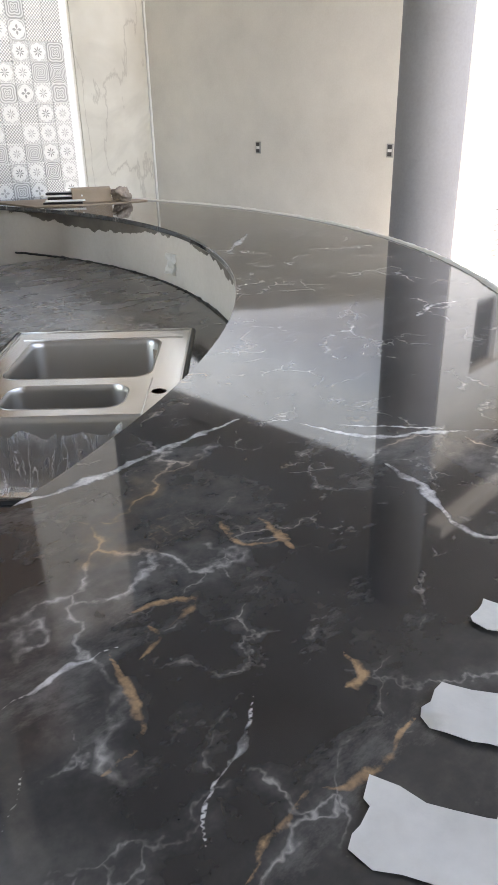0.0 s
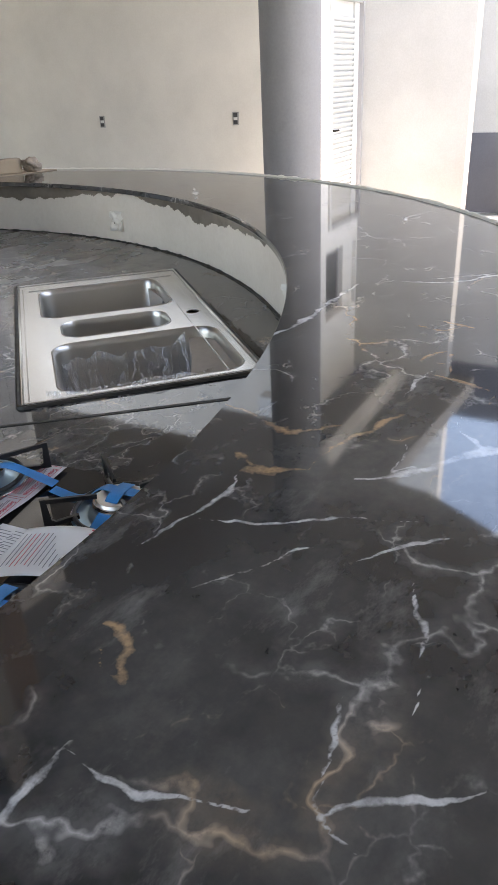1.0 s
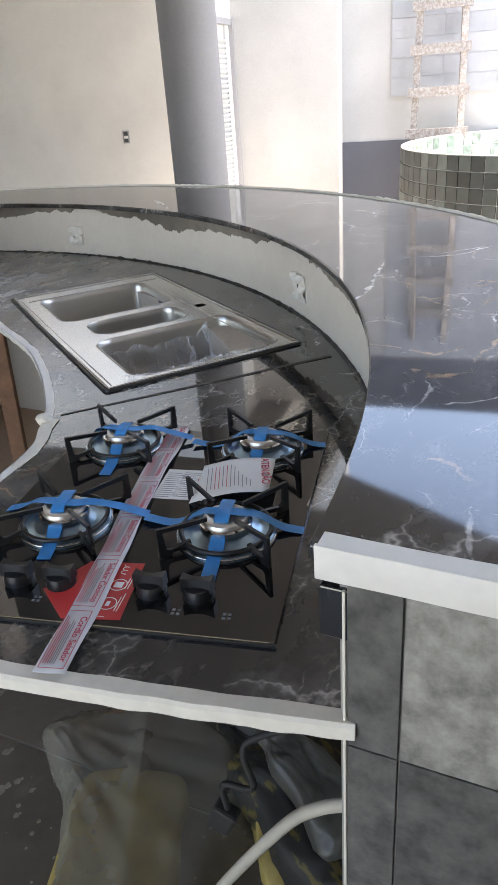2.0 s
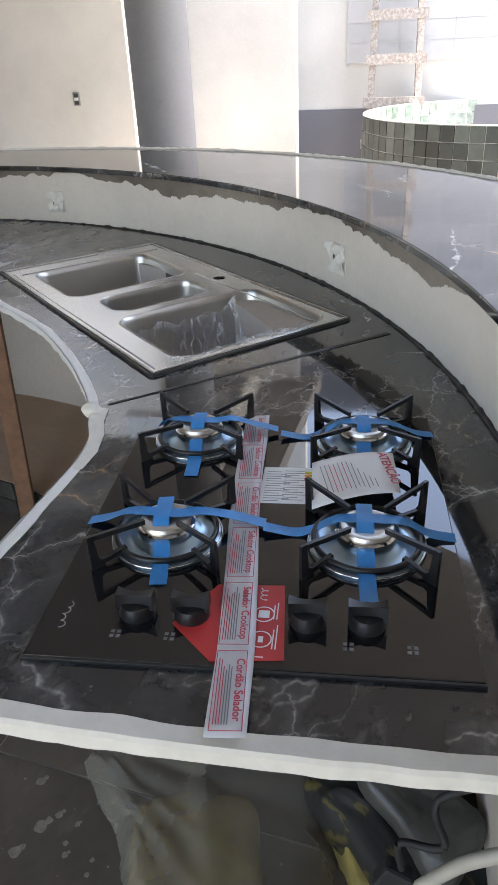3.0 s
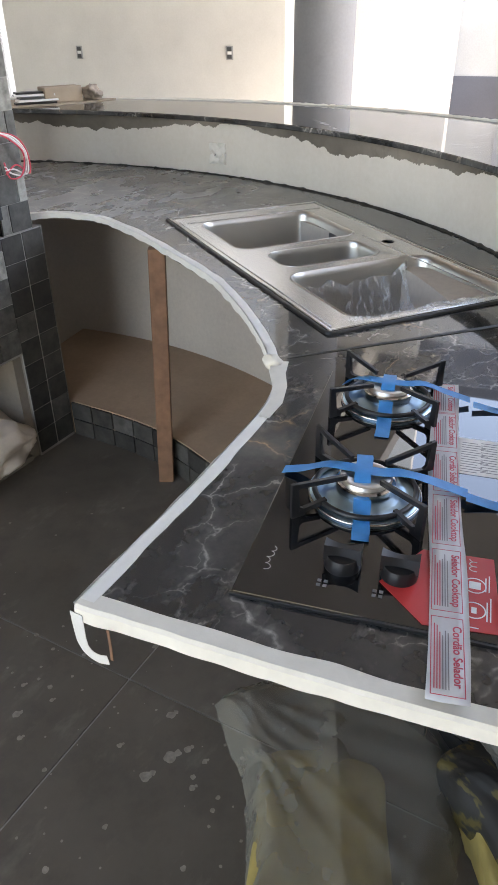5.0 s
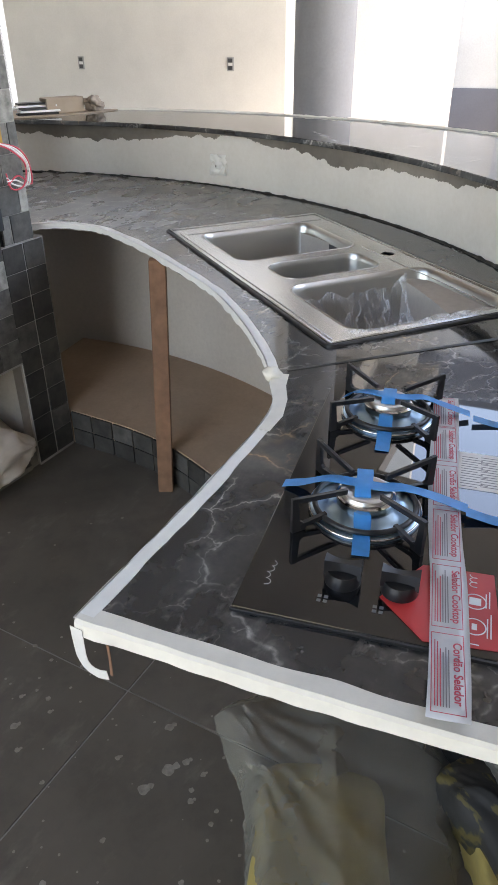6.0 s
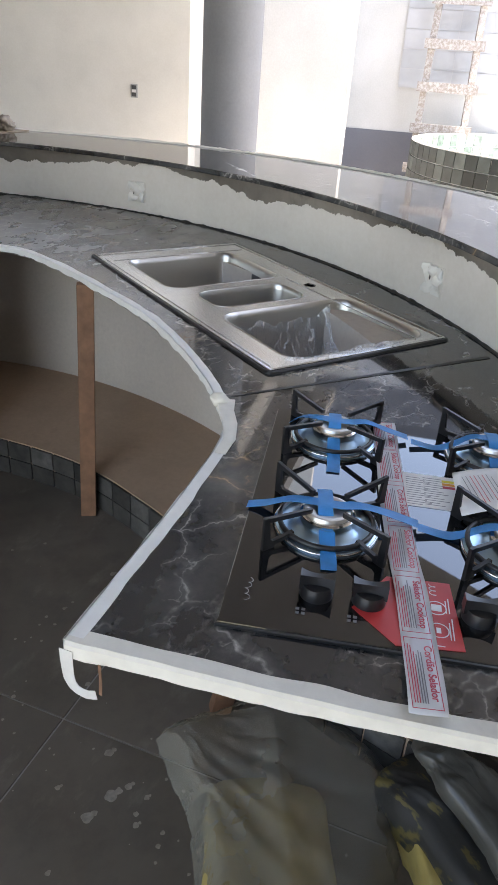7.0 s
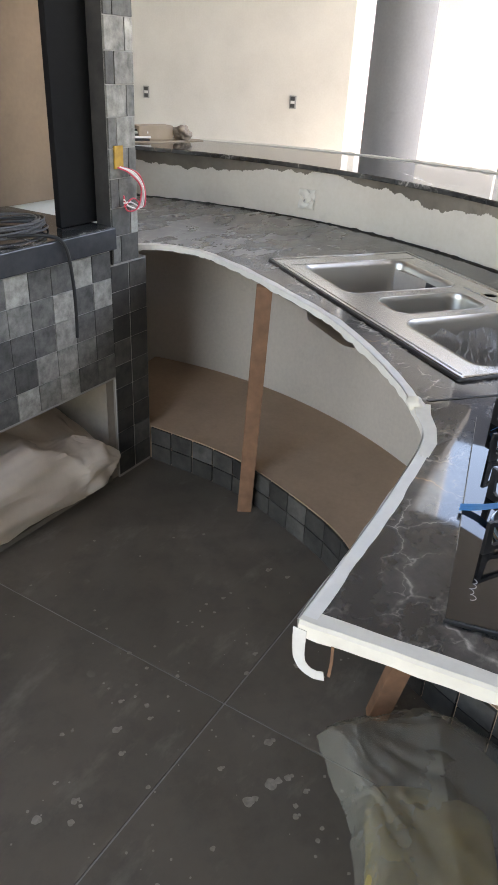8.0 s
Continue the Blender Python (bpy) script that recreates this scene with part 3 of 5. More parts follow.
GOLD_VEINS = [
    (((0.215, 0.758), (0.203, 0.696), (0.192, 0.640), (0.210, 0.611), (0.238, 0.588)), 0.007),
    (((0.124, 0.564), (0.157, 0.568), (0.200, 0.561), (0.254, 0.553), (0.307, 0.540)), 0.008),
    (((0.075, 0.629), (0.088, 0.622), (0.094, 0.601), (0.124, 0.564)), 0.010),
    (((0.092, 0.649), (0.105, 0.658), (0.095, 0.622)), 0.008),
    (((0.504, 0.569), (0.500, 0.547), (0.474, 0.538)), 0.008),
    (((0.654, 0.677), (0.642, 0.640), (0.651, 0.612), (0.692, 0.599)), 0.008),
    (((0.688, 0.648), (0.687, 0.617), (0.683, 0.585)), 0.008),
    (((0.501, 0.597), (0.526, 0.592), (0.553, 0.575), (0.514, 0.555)), 0.008),
    (((0.607, 0.440), (0.602, 0.410), (0.583, 0.409)), 0.008),
    (((0.421, 0.334), (0.455, 0.344), (0.497, 0.352)), 0.005),
    (((0.500, 0.344), (0.524, 0.336), (0.557, 0.339), (0.605, 0.353)), 0.006),
    (((0.450, 0.561), (0.440, 0.496), (0.428, 0.463), (0.396, 0.452)), 0.006),
    (((-0.185, 0.570), (-0.187, 0.545), (-0.220, 0.519), (-0.209, 0.552)), 0.006),
    (((0.181, 0.32), (0.209, 0.286), (0.18, 0.27)), 0.007),
]


def polished_face(slab):
    """The slab's polished top as a fine grid that carries its largest veins."""
    na = 900
    nb = 210
    ts = np.concatenate([np.linspace(0, 0.34, 650, endpoint=False), np.linspace(0.34, 1, na - 650)])
    ai = angle_x(CI, RI, END_X) + ts * (angle_y(CI, RI, END_Y) - angle_x(CI, RI, END_X))
    ao = angle_x(CO, RO, END_X) + ts * (angle_y(CO, RO, END_Y) - angle_x(CO, RO, END_X))
    pi = np.stack([CI[0] + (RI + 0.002) * np.cos(ai), CI[1] + (RI + 0.002) * np.sin(ai)], -1)
    po = np.stack([CO[0] + (RO - 0.002) * np.cos(ao), CO[1] + (RO - 0.002) * np.sin(ao)], -1)
    w = np.linspace(0, 1, nb)[None, :, None]
    xy = (pi[:, None] * (1 - w) + po[:, None] * w).reshape(-1, 2)
    verts = np.c_[xy, np.full(len(xy), BAR)]
    i = np.arange(na - 1)[:, None] * nb + np.arange(nb - 1)[None]
    faces = np.stack([i, i + nb, i + nb + 1, i + 1], -1).reshape(-1, 4)
    me = bpy.data.meshes.new("polished_face")
    me.from_pydata(verts.tolist(), [], faces.tolist())
    me.update()
    warp = np.array([(noise.noise((x * 9, y * 9, 1)) * 0.010 + noise.noise((x * 30, y * 30, 3)) * 0.006 + noise.noise((x * 75, y * 75, 2)) * 0.003,
                      noise.noise((x * 9, y * 9, 6)) * 0.010 + noise.noise((x * 30, y * 30, 9)) * 0.006 + noise.noise((x * 75, y * 75, 7)) * 0.003,
                      0.8 + 0.7 * noise.noise((x * 17, y * 17, 4))) for x, y in xy])
    q = xy + warp[:, :2]
    value = np.ones((len(xy), 4), np.float32)
    for channel, veins in ((0, WHITE_VEINS), (1, GOLD_VEINS)):
        for pts, half in veins:
            line = np.array(spline(pts, 8))
            near = np.full(len(q), 9.0)
            for k in range(len(line) - 1):
                a, d = line[k], line[k + 1] - line[k]
                t = np.clip(((q - a) @ d) / (d @ d), 0, 1)
                end = min(1.0, 0.3 + 2.2 * min(k, len(line) - 2 - k) / len(line))
                near = np.minimum(near, np.hypot(*(q - a - t[:, None] * d).T) / end)
            f = np.clip(near / (4 * max(half, 0.0036) * 0.75 * np.clip(warp[:, 2], 0.35, 1.5)), 0, 1)
            value[:, channel] = np.minimum(value[:, channel], f)
    attr = me.color_attributes.new("vein", 'FLOAT_COLOR', 'POINT')
    attr.data.foreach_set("color", value.ravel())
    me.materials.append(marble_veined)
    ob = new("polished_face", me)
    ob.parent = slab
    tagged(ob, "polished veined stone face")


def bar():
    bm = prism(inner + outer[::-1], BAR - 0.02, BAR - 0.001)
    ob = part("bar_top", bm, marble, smooth=30)
    bev = ob.modifiers.new("edge", 'BEVEL')
    bev.width, bev.segments, bev.limit_method = 0.003, 2, 'ANGLE'
    tagged(ob, "curved polished black marble bar top with white and golden veins", "bar counter")
    polished_face(ob)
    wall_in, wall_out = ring(CI, RW, 90, END_X + 0.015), ring(CI, RW + 0.2, 90, END_X + 0.015)
    wall = part("bar_wall", prism(wall_in + wall_out[::-1], 0, BAR - 0.02), putty, smooth=30)
    tagged(wall, "curved putty-finished low wall under the bar top", "low wall", kind="structure")
    low = part("lower_wall", prism(ring(CI, 2.045, 70, 0.5, 3.6) + ring(CI, RW - 0.003, 70, 0.5, 3.6)[::-1], 0, COUNTER - 0.025), lower_plaster, wall, "plastered wall below the worktop", 30)
    part("raw_face", prism(ring(CI, RW - 0.006, 30, END_X + 0.02, 0.9) + ring(CI, RW - 0.002, 30, END_X + 0.02, 0.9)[::-1], 0, COUNTER - 0.022), lower_plaster, wall, "raw plaster face", 30)
    # raw mortar left under the slab, with a ragged lower edge
    bm = bmesh.new()
    rows = []
    n = 1100
    a0, a1 = angle_x(CI, RW, 0.32), angle_y(CI, RW, 3.9)
    for i in range(n):
        a = a0 + (a1 - a0) * i / (n - 1)
        s = a * RW
        drop = 0.034 + 0.05 * noise.noise((s * 1.4, 0, 0)) + 0.016 * noise.noise((s * 6, 3, 0)) + 0.012 * noise.noise((s * 23, 7, 0)) + 0.012 * abs(noise.noise((s * 70, 5, 0)))
        drop += 0.22 * max(0, noise.noise((s * 2.6, 11, 0)) - 0.25) * (0.5 + abs(noise.noise((s * 30, 2, 0))))
        drop = max(drop, 0.006) * min(1.0, 0.15 + 0.008 * i)
        col = []
        for k, (z, r) in enumerate(((BAR - 0.0202, RW - 0.006), (BAR - 0.022 - drop * 0.6, RW - 0.005), (BAR - 0.022 - drop, RW - 0.001), (BAR - 0.022 - drop, RW + 0.004), (BAR - 0.0202, RW + 0.004))):
            col.append(bm.verts.new((CI[0] + r * math.cos(a), CI[1] + r * math.sin(a), z)))
        rows.append(col)
    for a, b in zip(rows, rows[1:]):
        for k in range(5):
            bm.faces.new((a[k], a[(k + 1) % 5], b[(k + 1) % 5], b[k]))
    part("mortar_smear", bm, mortar, wall, "rough grey mortar smear below the slab", 60)
    # black sealant along the worktop
    a0 = angle_x(CI, RW, END_X + 0.03)
    pts = []
    n = 300
    for i in range(n):
        a = a0 + (a1 - a0) * i / (n - 1)
        s = a * RW
        r = RW - 0.004
        pts.append((CI[0] + r * math.cos(a), CI[1] + r * math.sin(a), COUNTER + 0.001 + 0.003 * noise.noise((s * 20, 5, 2))))
    bm = tube(pts, lambda i: 0.005 + 0.0035 * abs(noise.noise((i * 0.31, 2, 1))) + (0.003 if noise.noise((i * 0.31, 9, 4)) > 0.42 else 0), 7)
    tagged(part("sealant_bead", bm, sealant, smooth=60), "lumpy black sealant bead between worktop and splash wall", "sealant")
    # tape along the outer edge
    op = [(x, y, BAR - 0.002 + 0.003 * noise.noise((x * 30, y * 30, 1))) for x, y in ring(CO, RO + 0.003, 420)]
    bm = tube(op, lambda i: 0.009 + 0.006 * abs(noise.noise((i * 0.3, 1, 8))) + (0.010 if noise.noise((i * 0.17, 4, 2)) > 0.62 else 0), 7)
    tagged(part("edge_tape", bm, tape_white, smooth=60), "white masking tape along the bar's outer edge", "tape")


bar()

# ---- worktop ----
front = spline([(0.90, 2.90), (0.975, 2.80), (0.99, 2.66), (0.962, 2.56), (0.865, 2.356), (0.755, 2.172), (0.64, 1.985), (0.56, 1.875), (0.42, 1.725), (0.29, 1.607), (0.205, 1.542), (0.06, 1.46), (-0.16, 1.435), (-0.34, 1.426), (-0.535, 1.42)], 8)
SINK_C, SINK_A = (0.946, 1.7555), radians(52.9)
SINK = Matrix.Translation((*SINK_C, COUNTER)) @ Matrix.Rotation(SINK_A, 4, 'Z')


def worktop():
    back = ring(CI, RW - 0.001, 70, -0.395, 3.6)
    hole = [tuple((SINK @ Vector((u, v, 0)))[:2]) for u, v in ((-0.545, -0.275), (0.545, -0.275), (0.545, 0.275), (-0.545, 0.275))]
    outline = front + back + [(1.2, 3.6), (0.87, 3.0)]
    ob = part("worktop", prism(outline, COUNTER - 0.02, COUNTER, [hole]), marble_dusty, smooth=30)
    tagged(ob, "curved black marble worktop with white veins and dust", "worktop")
    # seam between the two slabs
    bm = ribbon([(0.221, 1.507, COUNTER), (0.466, 1.279, COUNTER), (0.758, 1.013, COUNTER)], (0, 0, 1), lambda i: 0.003 + 0.002 * i, 0.0002, 0.0012)
    part("seam", bm, sealant, ob, "black filled seam")
    return ob


worktop()


# ---- sink ----
def rounded(u0, u1, v0, v1, r, n=6):
    out = []
    for cx, cy, a in ((u1 - r, v1 - r, 0), (u0 + r, v1 - r, 90), (u0 + r, v0 + r, 180), (u1 - r, v0 + r, 270)):
        for k in range(n + 1):
            t = radians(a + 90 * k / n)
            out.append((cx + r * math.cos(t), cy + r * math.sin(t)))
    return out


BOWLS = [("far", 0.105, 0.455, -0.215, 0.195, 0.05, 0.19), ("mid", -0.115, 0.045, -0.165, 0.15, 0.05, 0.12), ("near", -0.53, -0.165, -0.20, 0.255, 0.06, 0.19)]


def sink():
    ob = empty("sink", SINK, "stainless steel three-bowl sink with plastic film, set into the marble worktop", "sink")
    flip = -1.0  # the deck with the tap hole lies towards the splash wall
    outline = rounded(-0.562, 0.562, -0.288, 0.288, 0.012, 3)
    loops = [rounded(u0, u1, min(flip * v0, flip * v1), max(flip * v0, flip * v1), r) for _, u0, u1, v0, v1, r, _ in BOWLS]
    hole = [(-0.011 + 0.02 * math.cos(t), -0.232 + 0.02 * math.sin(t)) for t in (2 * math.pi * k / 20 for k in range(20))]
    part("rim", prism(outline, 0.001, 0.005, [*loops, hole]), steel_rim, ob)
    bm = bmesh.new()
    for a, b in (((-0.562, -0.288), (0.562, -0.280)), ((-0.562, 0.280), (0.562, 0.288)), ((-0.562, -0.28), (-0.554, 0.28)), ((0.554, -0.28), (0.562, 0.28))):
        add_box(bm, (*a, 0.0045), (*b, 0.0085), None, 0.0018)
    part("raised_edge", bm, steel_rim, ob, "bright folded edge", 40)
    bm = bmesh.new()
    for a, b in (((-0.535, -0.206), (-0.47, -0.203)), ((-0.47, -0.2055), (0.09, -0.2025)), ((0.47, -0.262), (0.473, 0.25)), ((-0.54, 0.268), (0.50, 0.271))):
        add_box(bm, (*a, 0.0045), (*b, 0.0072), None, 0.0008)
    part("pressed_ridge", bm, steel_rim, ob, "pressed ridge of the tap deck", 40)
    for (nm, u0, u1, v0, v1, r, depth), loop in zip(BOWLS, loops):
        cu, cv = (u0 + u1) / 2, -(v0 + v1) / 2
        bm = bmesh.new()
        rings = []
        steps = [(1.025, 0.0055), (1.01, 0.0068), (0.995, 0.004), (0.975, -0.012), (0.95, -depth * 0.75), (0.92, -depth * 0.93), (0.82, -depth), (0.3, -depth - 0.004)]
        for s, z in steps:
            rings.append([bm.verts.new((cu + (x - cu) * s, cv + (y - cv) * s, z)) for x, y in loop])
        for a, b in zip(rings, rings[1:]):
            for k in range(len(a)):
                bm.faces.new((a[k], a[(k + 1) % len(a)], b[(k + 1) % len(a)], b[k]))
        bm.faces.new(rings[-1])
        bowl = part("bowl", bm, steel, ob, smooth=50)
        sol = bowl.modifiers.new("sheet", 'SOLIDIFY')
        sol.thickness, sol.offset = 0.0015, 1.0
        part("drain", lathe([(0.045, -0.002), (0.045, 0.002), (0.036, 0.003), (0.03, -0.001)], 24, Matrix.Translation((cu, cv, -depth + 0.001))), chrome, bowl, smooth=40)
    part("overflow", boxed((0.215, -0.2, -0.06), (0.275, -0.186, -0.028), 0.004), outlet_dark, ob, "dark overflow slot")
    # sealant squeezed out round the rim
    out = [(x * 1.008, y * 1.012, 0.001) for x, y in rounded(-0.564, 0.564, -0.29, 0.29, 0.015, 4)]
    dense = []
    for a, b in zip(out, out[1:] + out[:1]):
        steps = max(1, int(math.hypot(a[0] - b[0], a[1] - b[1]) / 0.012))
        dense += [tuple(a[j] + (b[j] - a[j]) * k / steps for j in range(3)) for k in range(steps)]
    part("sealant", tube(dense, lambda i: 0.006 + 0.003 * abs(noise.noise((i * 0.23, 4, 4))), 6, True), sealant, ob, "black sealant round the rim", 60)
    # protective film that lines the near bowl, gathered along its ragged upper edge
    bm = bmesh.new()
    n1, n2 = 60, 90
    way = [(-0.553, 0.0125), (-0.535, 0.013), (-0.512, -0.03), (-0.495, -0.11), (-0.45, -0.165), (-0.35, -0.175), (-0.26, -0.165), (-0.215, -0.12), (-0.198, -0.075), (-0.187, -0.03)]
    line = spline(way, 8)
    grid = []
    for i in range(n1):
        f = i / (n1 - 1) * (len(line) - 1)
        k = min(int(f), len(line) - 2)
        u0, z0 = (line[k][m] + (line[k + 1][m] - line[k][m]) * (f - k) for m in (0, 1))
        row = []
        for j in range(n2):
            g = j / (n2 - 1)
            v = -0.165 + 0.395 * g
            pleat = abs(noise.noise((v * 34, f * 0.02, 3))) + 0.5 * abs(noise.noise((v * 80, f * 0.04, 7)))
            deep = min(1.0, max(0.0, (0.02 - z0) / 0.06))
            top = max(0.0, (i / n1 - 0.8) / 0.2)
            u = u0 - 0.020 * pleat * deep - 0.004
            z = z0 + 0.014 * noise.noise((v * 26, i * 0.12, 5)) * deep + top * 0.020 * noise.noise((v * 20, 3, 3))
            side = abs(g - 0.5) * 2
            z += 0.05 * max(0.0, side - 0.82) / 0.18 * deep
            if i < n1 * 0.2:
                z += 0.010 * max(0.0, noise.noise((v * 17, i * 0.25, 9)) + 0.1)
                u -= 0.006 * noise.noise((v * 24, 1, i * 0.2))
            row.append(bm.verts.new((u, v, min(z, 0.022))))
        grid.append(row)
    for i in range(n1 - 1):
        for j in range(n2 - 1):
            bm.faces.new((grid[i][j], grid[i + 1][j], grid[i + 1][j + 1], grid[i][j + 1]))
    f = part("plastic_film", bm, film, None, smooth=180)
    f.matrix_world = SINK
    tagged(f, "crumpled clear plastic film lining a sink bowl", "plastic film")


sink()

# ---- cooktop ----
CK = Matrix(((0.2076, 0.9782, 0, -0.4308), (-0.9782, 0.2076, 0, 1.2634), (0, 0, 1, COUNTER), (0, 0, 0, 1)))
CW, CD = 0.54, 0.64
BURN = [(0.125, 0.243, 0.072), (0.120, 0.538, 0.072), (0.415, 0.243, 0.074), (0.417, 0.540, 0.074)]
TOP = 0.0065


def cooktop():
    ob = empty("cooktop", CK, "black glass four-burner gas cooktop set on the marble worktop", "cooktop")
    part("glass_plate", boxed((0, 0, 0.0005), (CW, CD, TOP), 0.0015), glass_black, ob)
    part("edge_trim", boxed((-0.002, -0.004, 0.0003), (CW + 0.002, -0.0002, TOP - 0.001), 0.0006), iron, ob)
    for k, (x, y, r) in enumerate(BURN):
        at = Matrix.Translation((x, y, TOP))
        b = part("burner", lathe([(r + 0.009, 0), (r + 0.009, 0.003), (r + 0.006, 0.006), (r * 0.96, 0.007), (r * 0.88, 0.0045), (r * 0.70, 0.006), (r * 0.60, 0.012), (r * 0.5, 0.012)], 56, at), burner_metal, ob, "blue-tinted steel burner pan", 40)
        part("ring", tube([((r + 0.001) * math.cos(q) + x, (r + 0.001) * math.sin(q) + y, TOP + 0.012) for q in (2 * math.pi * j / 56 for j in range(56))], 0.0042, 8, True), iron, b, "black enamel ring", 60)
        part("ring", tube([((r + 0.0085) * math.cos(q) + x, (r + 0.0085) * math.sin(q) + y, TOP + 0.0045) for q in (2 * math.pi * j / 56 for j in range(56))], 0.0017, 8, True), chrome, b, "bright outer rim", 60)
        part("crown", lathe([(r * 0.52, 0.010), (r * 0.55, 0.014), (r * 0.585, 0.015), (r * 0.6, 0.026), (r * 0.57, 0.0275), (r * 0.3, 0.0275)], 40, at), chrome, b, "silver burner crown", 40)
        part("cap", lathe([(r * 0.50, 0.0275), (r * 0.53, 0.030), (r * 0.50, 0.0345), (r * 0.42, 0.0355), (r * 0.36, 0.0335), (r * 0.1, 0.033)], 40, at), steel, b, smooth=40)
        grate(ob, x, y)
    for x in (0.122, 0.193, 0.339, 0.412):
        at = Matrix.Translation((x, 0.082, TOP))
        kn = part("knob", lathe([(0.023, 0), (0.0235, 0.004), (0.021, 0.014), (0.02, 0.018), (0.012, 0.0185)], 28, at), knob_black, ob, smooth=40)
        bm = bmesh.new()
        n = 14
        rows = []
        for i in range(n):
            t = -1 + 2 * i / (n - 1)
            xx = 0.0235 * t
            half = 0.0045 + 0.004 * t * t
            h = 0.031 + 0.003 * t * t
            rows.append([bm.verts.new(at @ Vector((xx, yy, zz))) for yy, zz in ((-half - 0.002, 0.012), (-half, h), (half, h), (half + 0.002, 0.012))])
        for a, c in zip(rows, rows[1:]):
            for j in range(4):
                bm.faces.new((a[j], a[(j + 1) % 4], c[(j + 1) % 4], c[j]))
        bm.faces.new(rows[0])
        bm.faces.new(rows[-1][::-1])
        part("grip", bm, knob_black, kn, smooth=40)
    # printed burner marks beside the knobs and the maker's mark
    for x in (0.1, 0.168, 0.385, 0.46):
        bm = bmesh.new()
        for i in range(2):
            for j in range(2):
                bmesh.ops.transform(bm, matrix=Matrix.Translation((x + 0.008 * i, 0.038 + 0.008 * j, TOP + 0.0004)), verts=add_box(bm, (-0.0025, -0.0025, 0), (0.0025, 0.0025, 0.0003)))
        part("printed_mark", bm, ink_grey, ob, "grey printed burner mark")
    script = [(0.030 + 0.0032 * math.sin(q) + 0.002 * math.sin(q * 0.37), 0.092 - 0.0019 * q + 0.002 * math.cos(q), TOP) for q in (0.22 * k for k in range(112))]
    bm = ribbon(script, (0, 0, 1), 0.0005, 0.0002, 0.0003)
    part("printed_mark", bm, mark_grey, ob, "white printed mark of the maker")
    return ob


def grate(ob, x, y):
    """A square-footed pan support with four arms rising to the middle."""
    w, d, h = 0.087, 0.083, 0.053
    for sx in (-1, 1):
        for sy in (-1, 1):
            foot = Vector((x + sx * w, y + sy * d, TOP))
            tip = Vector((x + sx * 0.026, y + sy * 0.027, TOP + 0.043))
            top = Vector((foot.x, foot.y, TOP + h))
            inward = (Vector((x, y, 0)) - Vector((foot.x, foot.y, 0))).normalized()
            side = Vector((-inward.y, inward.x, 0)) * 0.0028
            # upright plate, wide at the foot and narrow at the top
            bm = bmesh.new()
            prof = [(-0.003, 0.0), (0.018, 0.0), (0.020, 0.010), (0.010, 0.016), (0.007, h - 0.008), (0.006, h + 0.003), (-0.003, h + 0.003)]
            near = [bm.verts.new(foot + inward * u + Vector((0, 0, z)) + side) for u, z in prof]
            back = [bm.verts.new(foot + inward * u + Vector((0, 0, z)) - side) for u, z in prof]
            bm.faces.new(near)
            bm.faces.new(back[::-1])
            for k in range(len(prof)):
                bm.faces.new((near[k], back[k], back[(k + 1) % len(prof)], near[(k + 1) % len(prof)]))
            beam(bm, top - Vector((0, 0, 0.001)), tip, 0.0055, 0.0075)
            low = Vector((x + sx * 0.050, y + sy * 0.049, TOP + 0.013))
            beam(bm, foot + inward * 0.012 + Vector((0, 0, 0.008)), low, 0.0065, 0.0075)
            part("support_arm", bm, iron, ob, "black enamelled pan support arm", 30)


def beam(bm, a, b, w, h):
    d = b - a
    m = Matrix.Translation((a + b) / 2) @ d.to_track_quat('X', 'Z').to_matrix().to_4x4()
    add_box(bm, (-d.length / 2 - w * 0.4, -w / 2, -h / 2), (d.length / 2 + w * 0.4, w / 2, h / 2), m)


cooktop()


def text_mesh(body, size, material, parent, m, name="lettering", bold=0.0):
    cu = bpy.data.curves.new(name, 'FONT')
    cu.body, cu.size, cu.align_x, cu.align_y, cu.offset = body, size, 'CENTER', 'CENTER', bold
    tmp = bpy.data.objects.new(name, cu)
    me = bpy.data.meshes.new_from_object(tmp)
    bpy.data.objects.remove(tmp)
    me.materials.append(material)
    ob = new(name, me)
    ob.parent = parent
    ob.matrix_local = m
    return ob


def drape(points, half, lift=0.0):
    """Tape that lies over uneven things: a strip whose width stays level."""
    return ribbon(points, (0, 0, 1), half, lift, 0.0006)


# ---- tape, stickers and papers on the cooktop ----
def place_ck(ob):
    ob.matrix_world = CK
    return ob


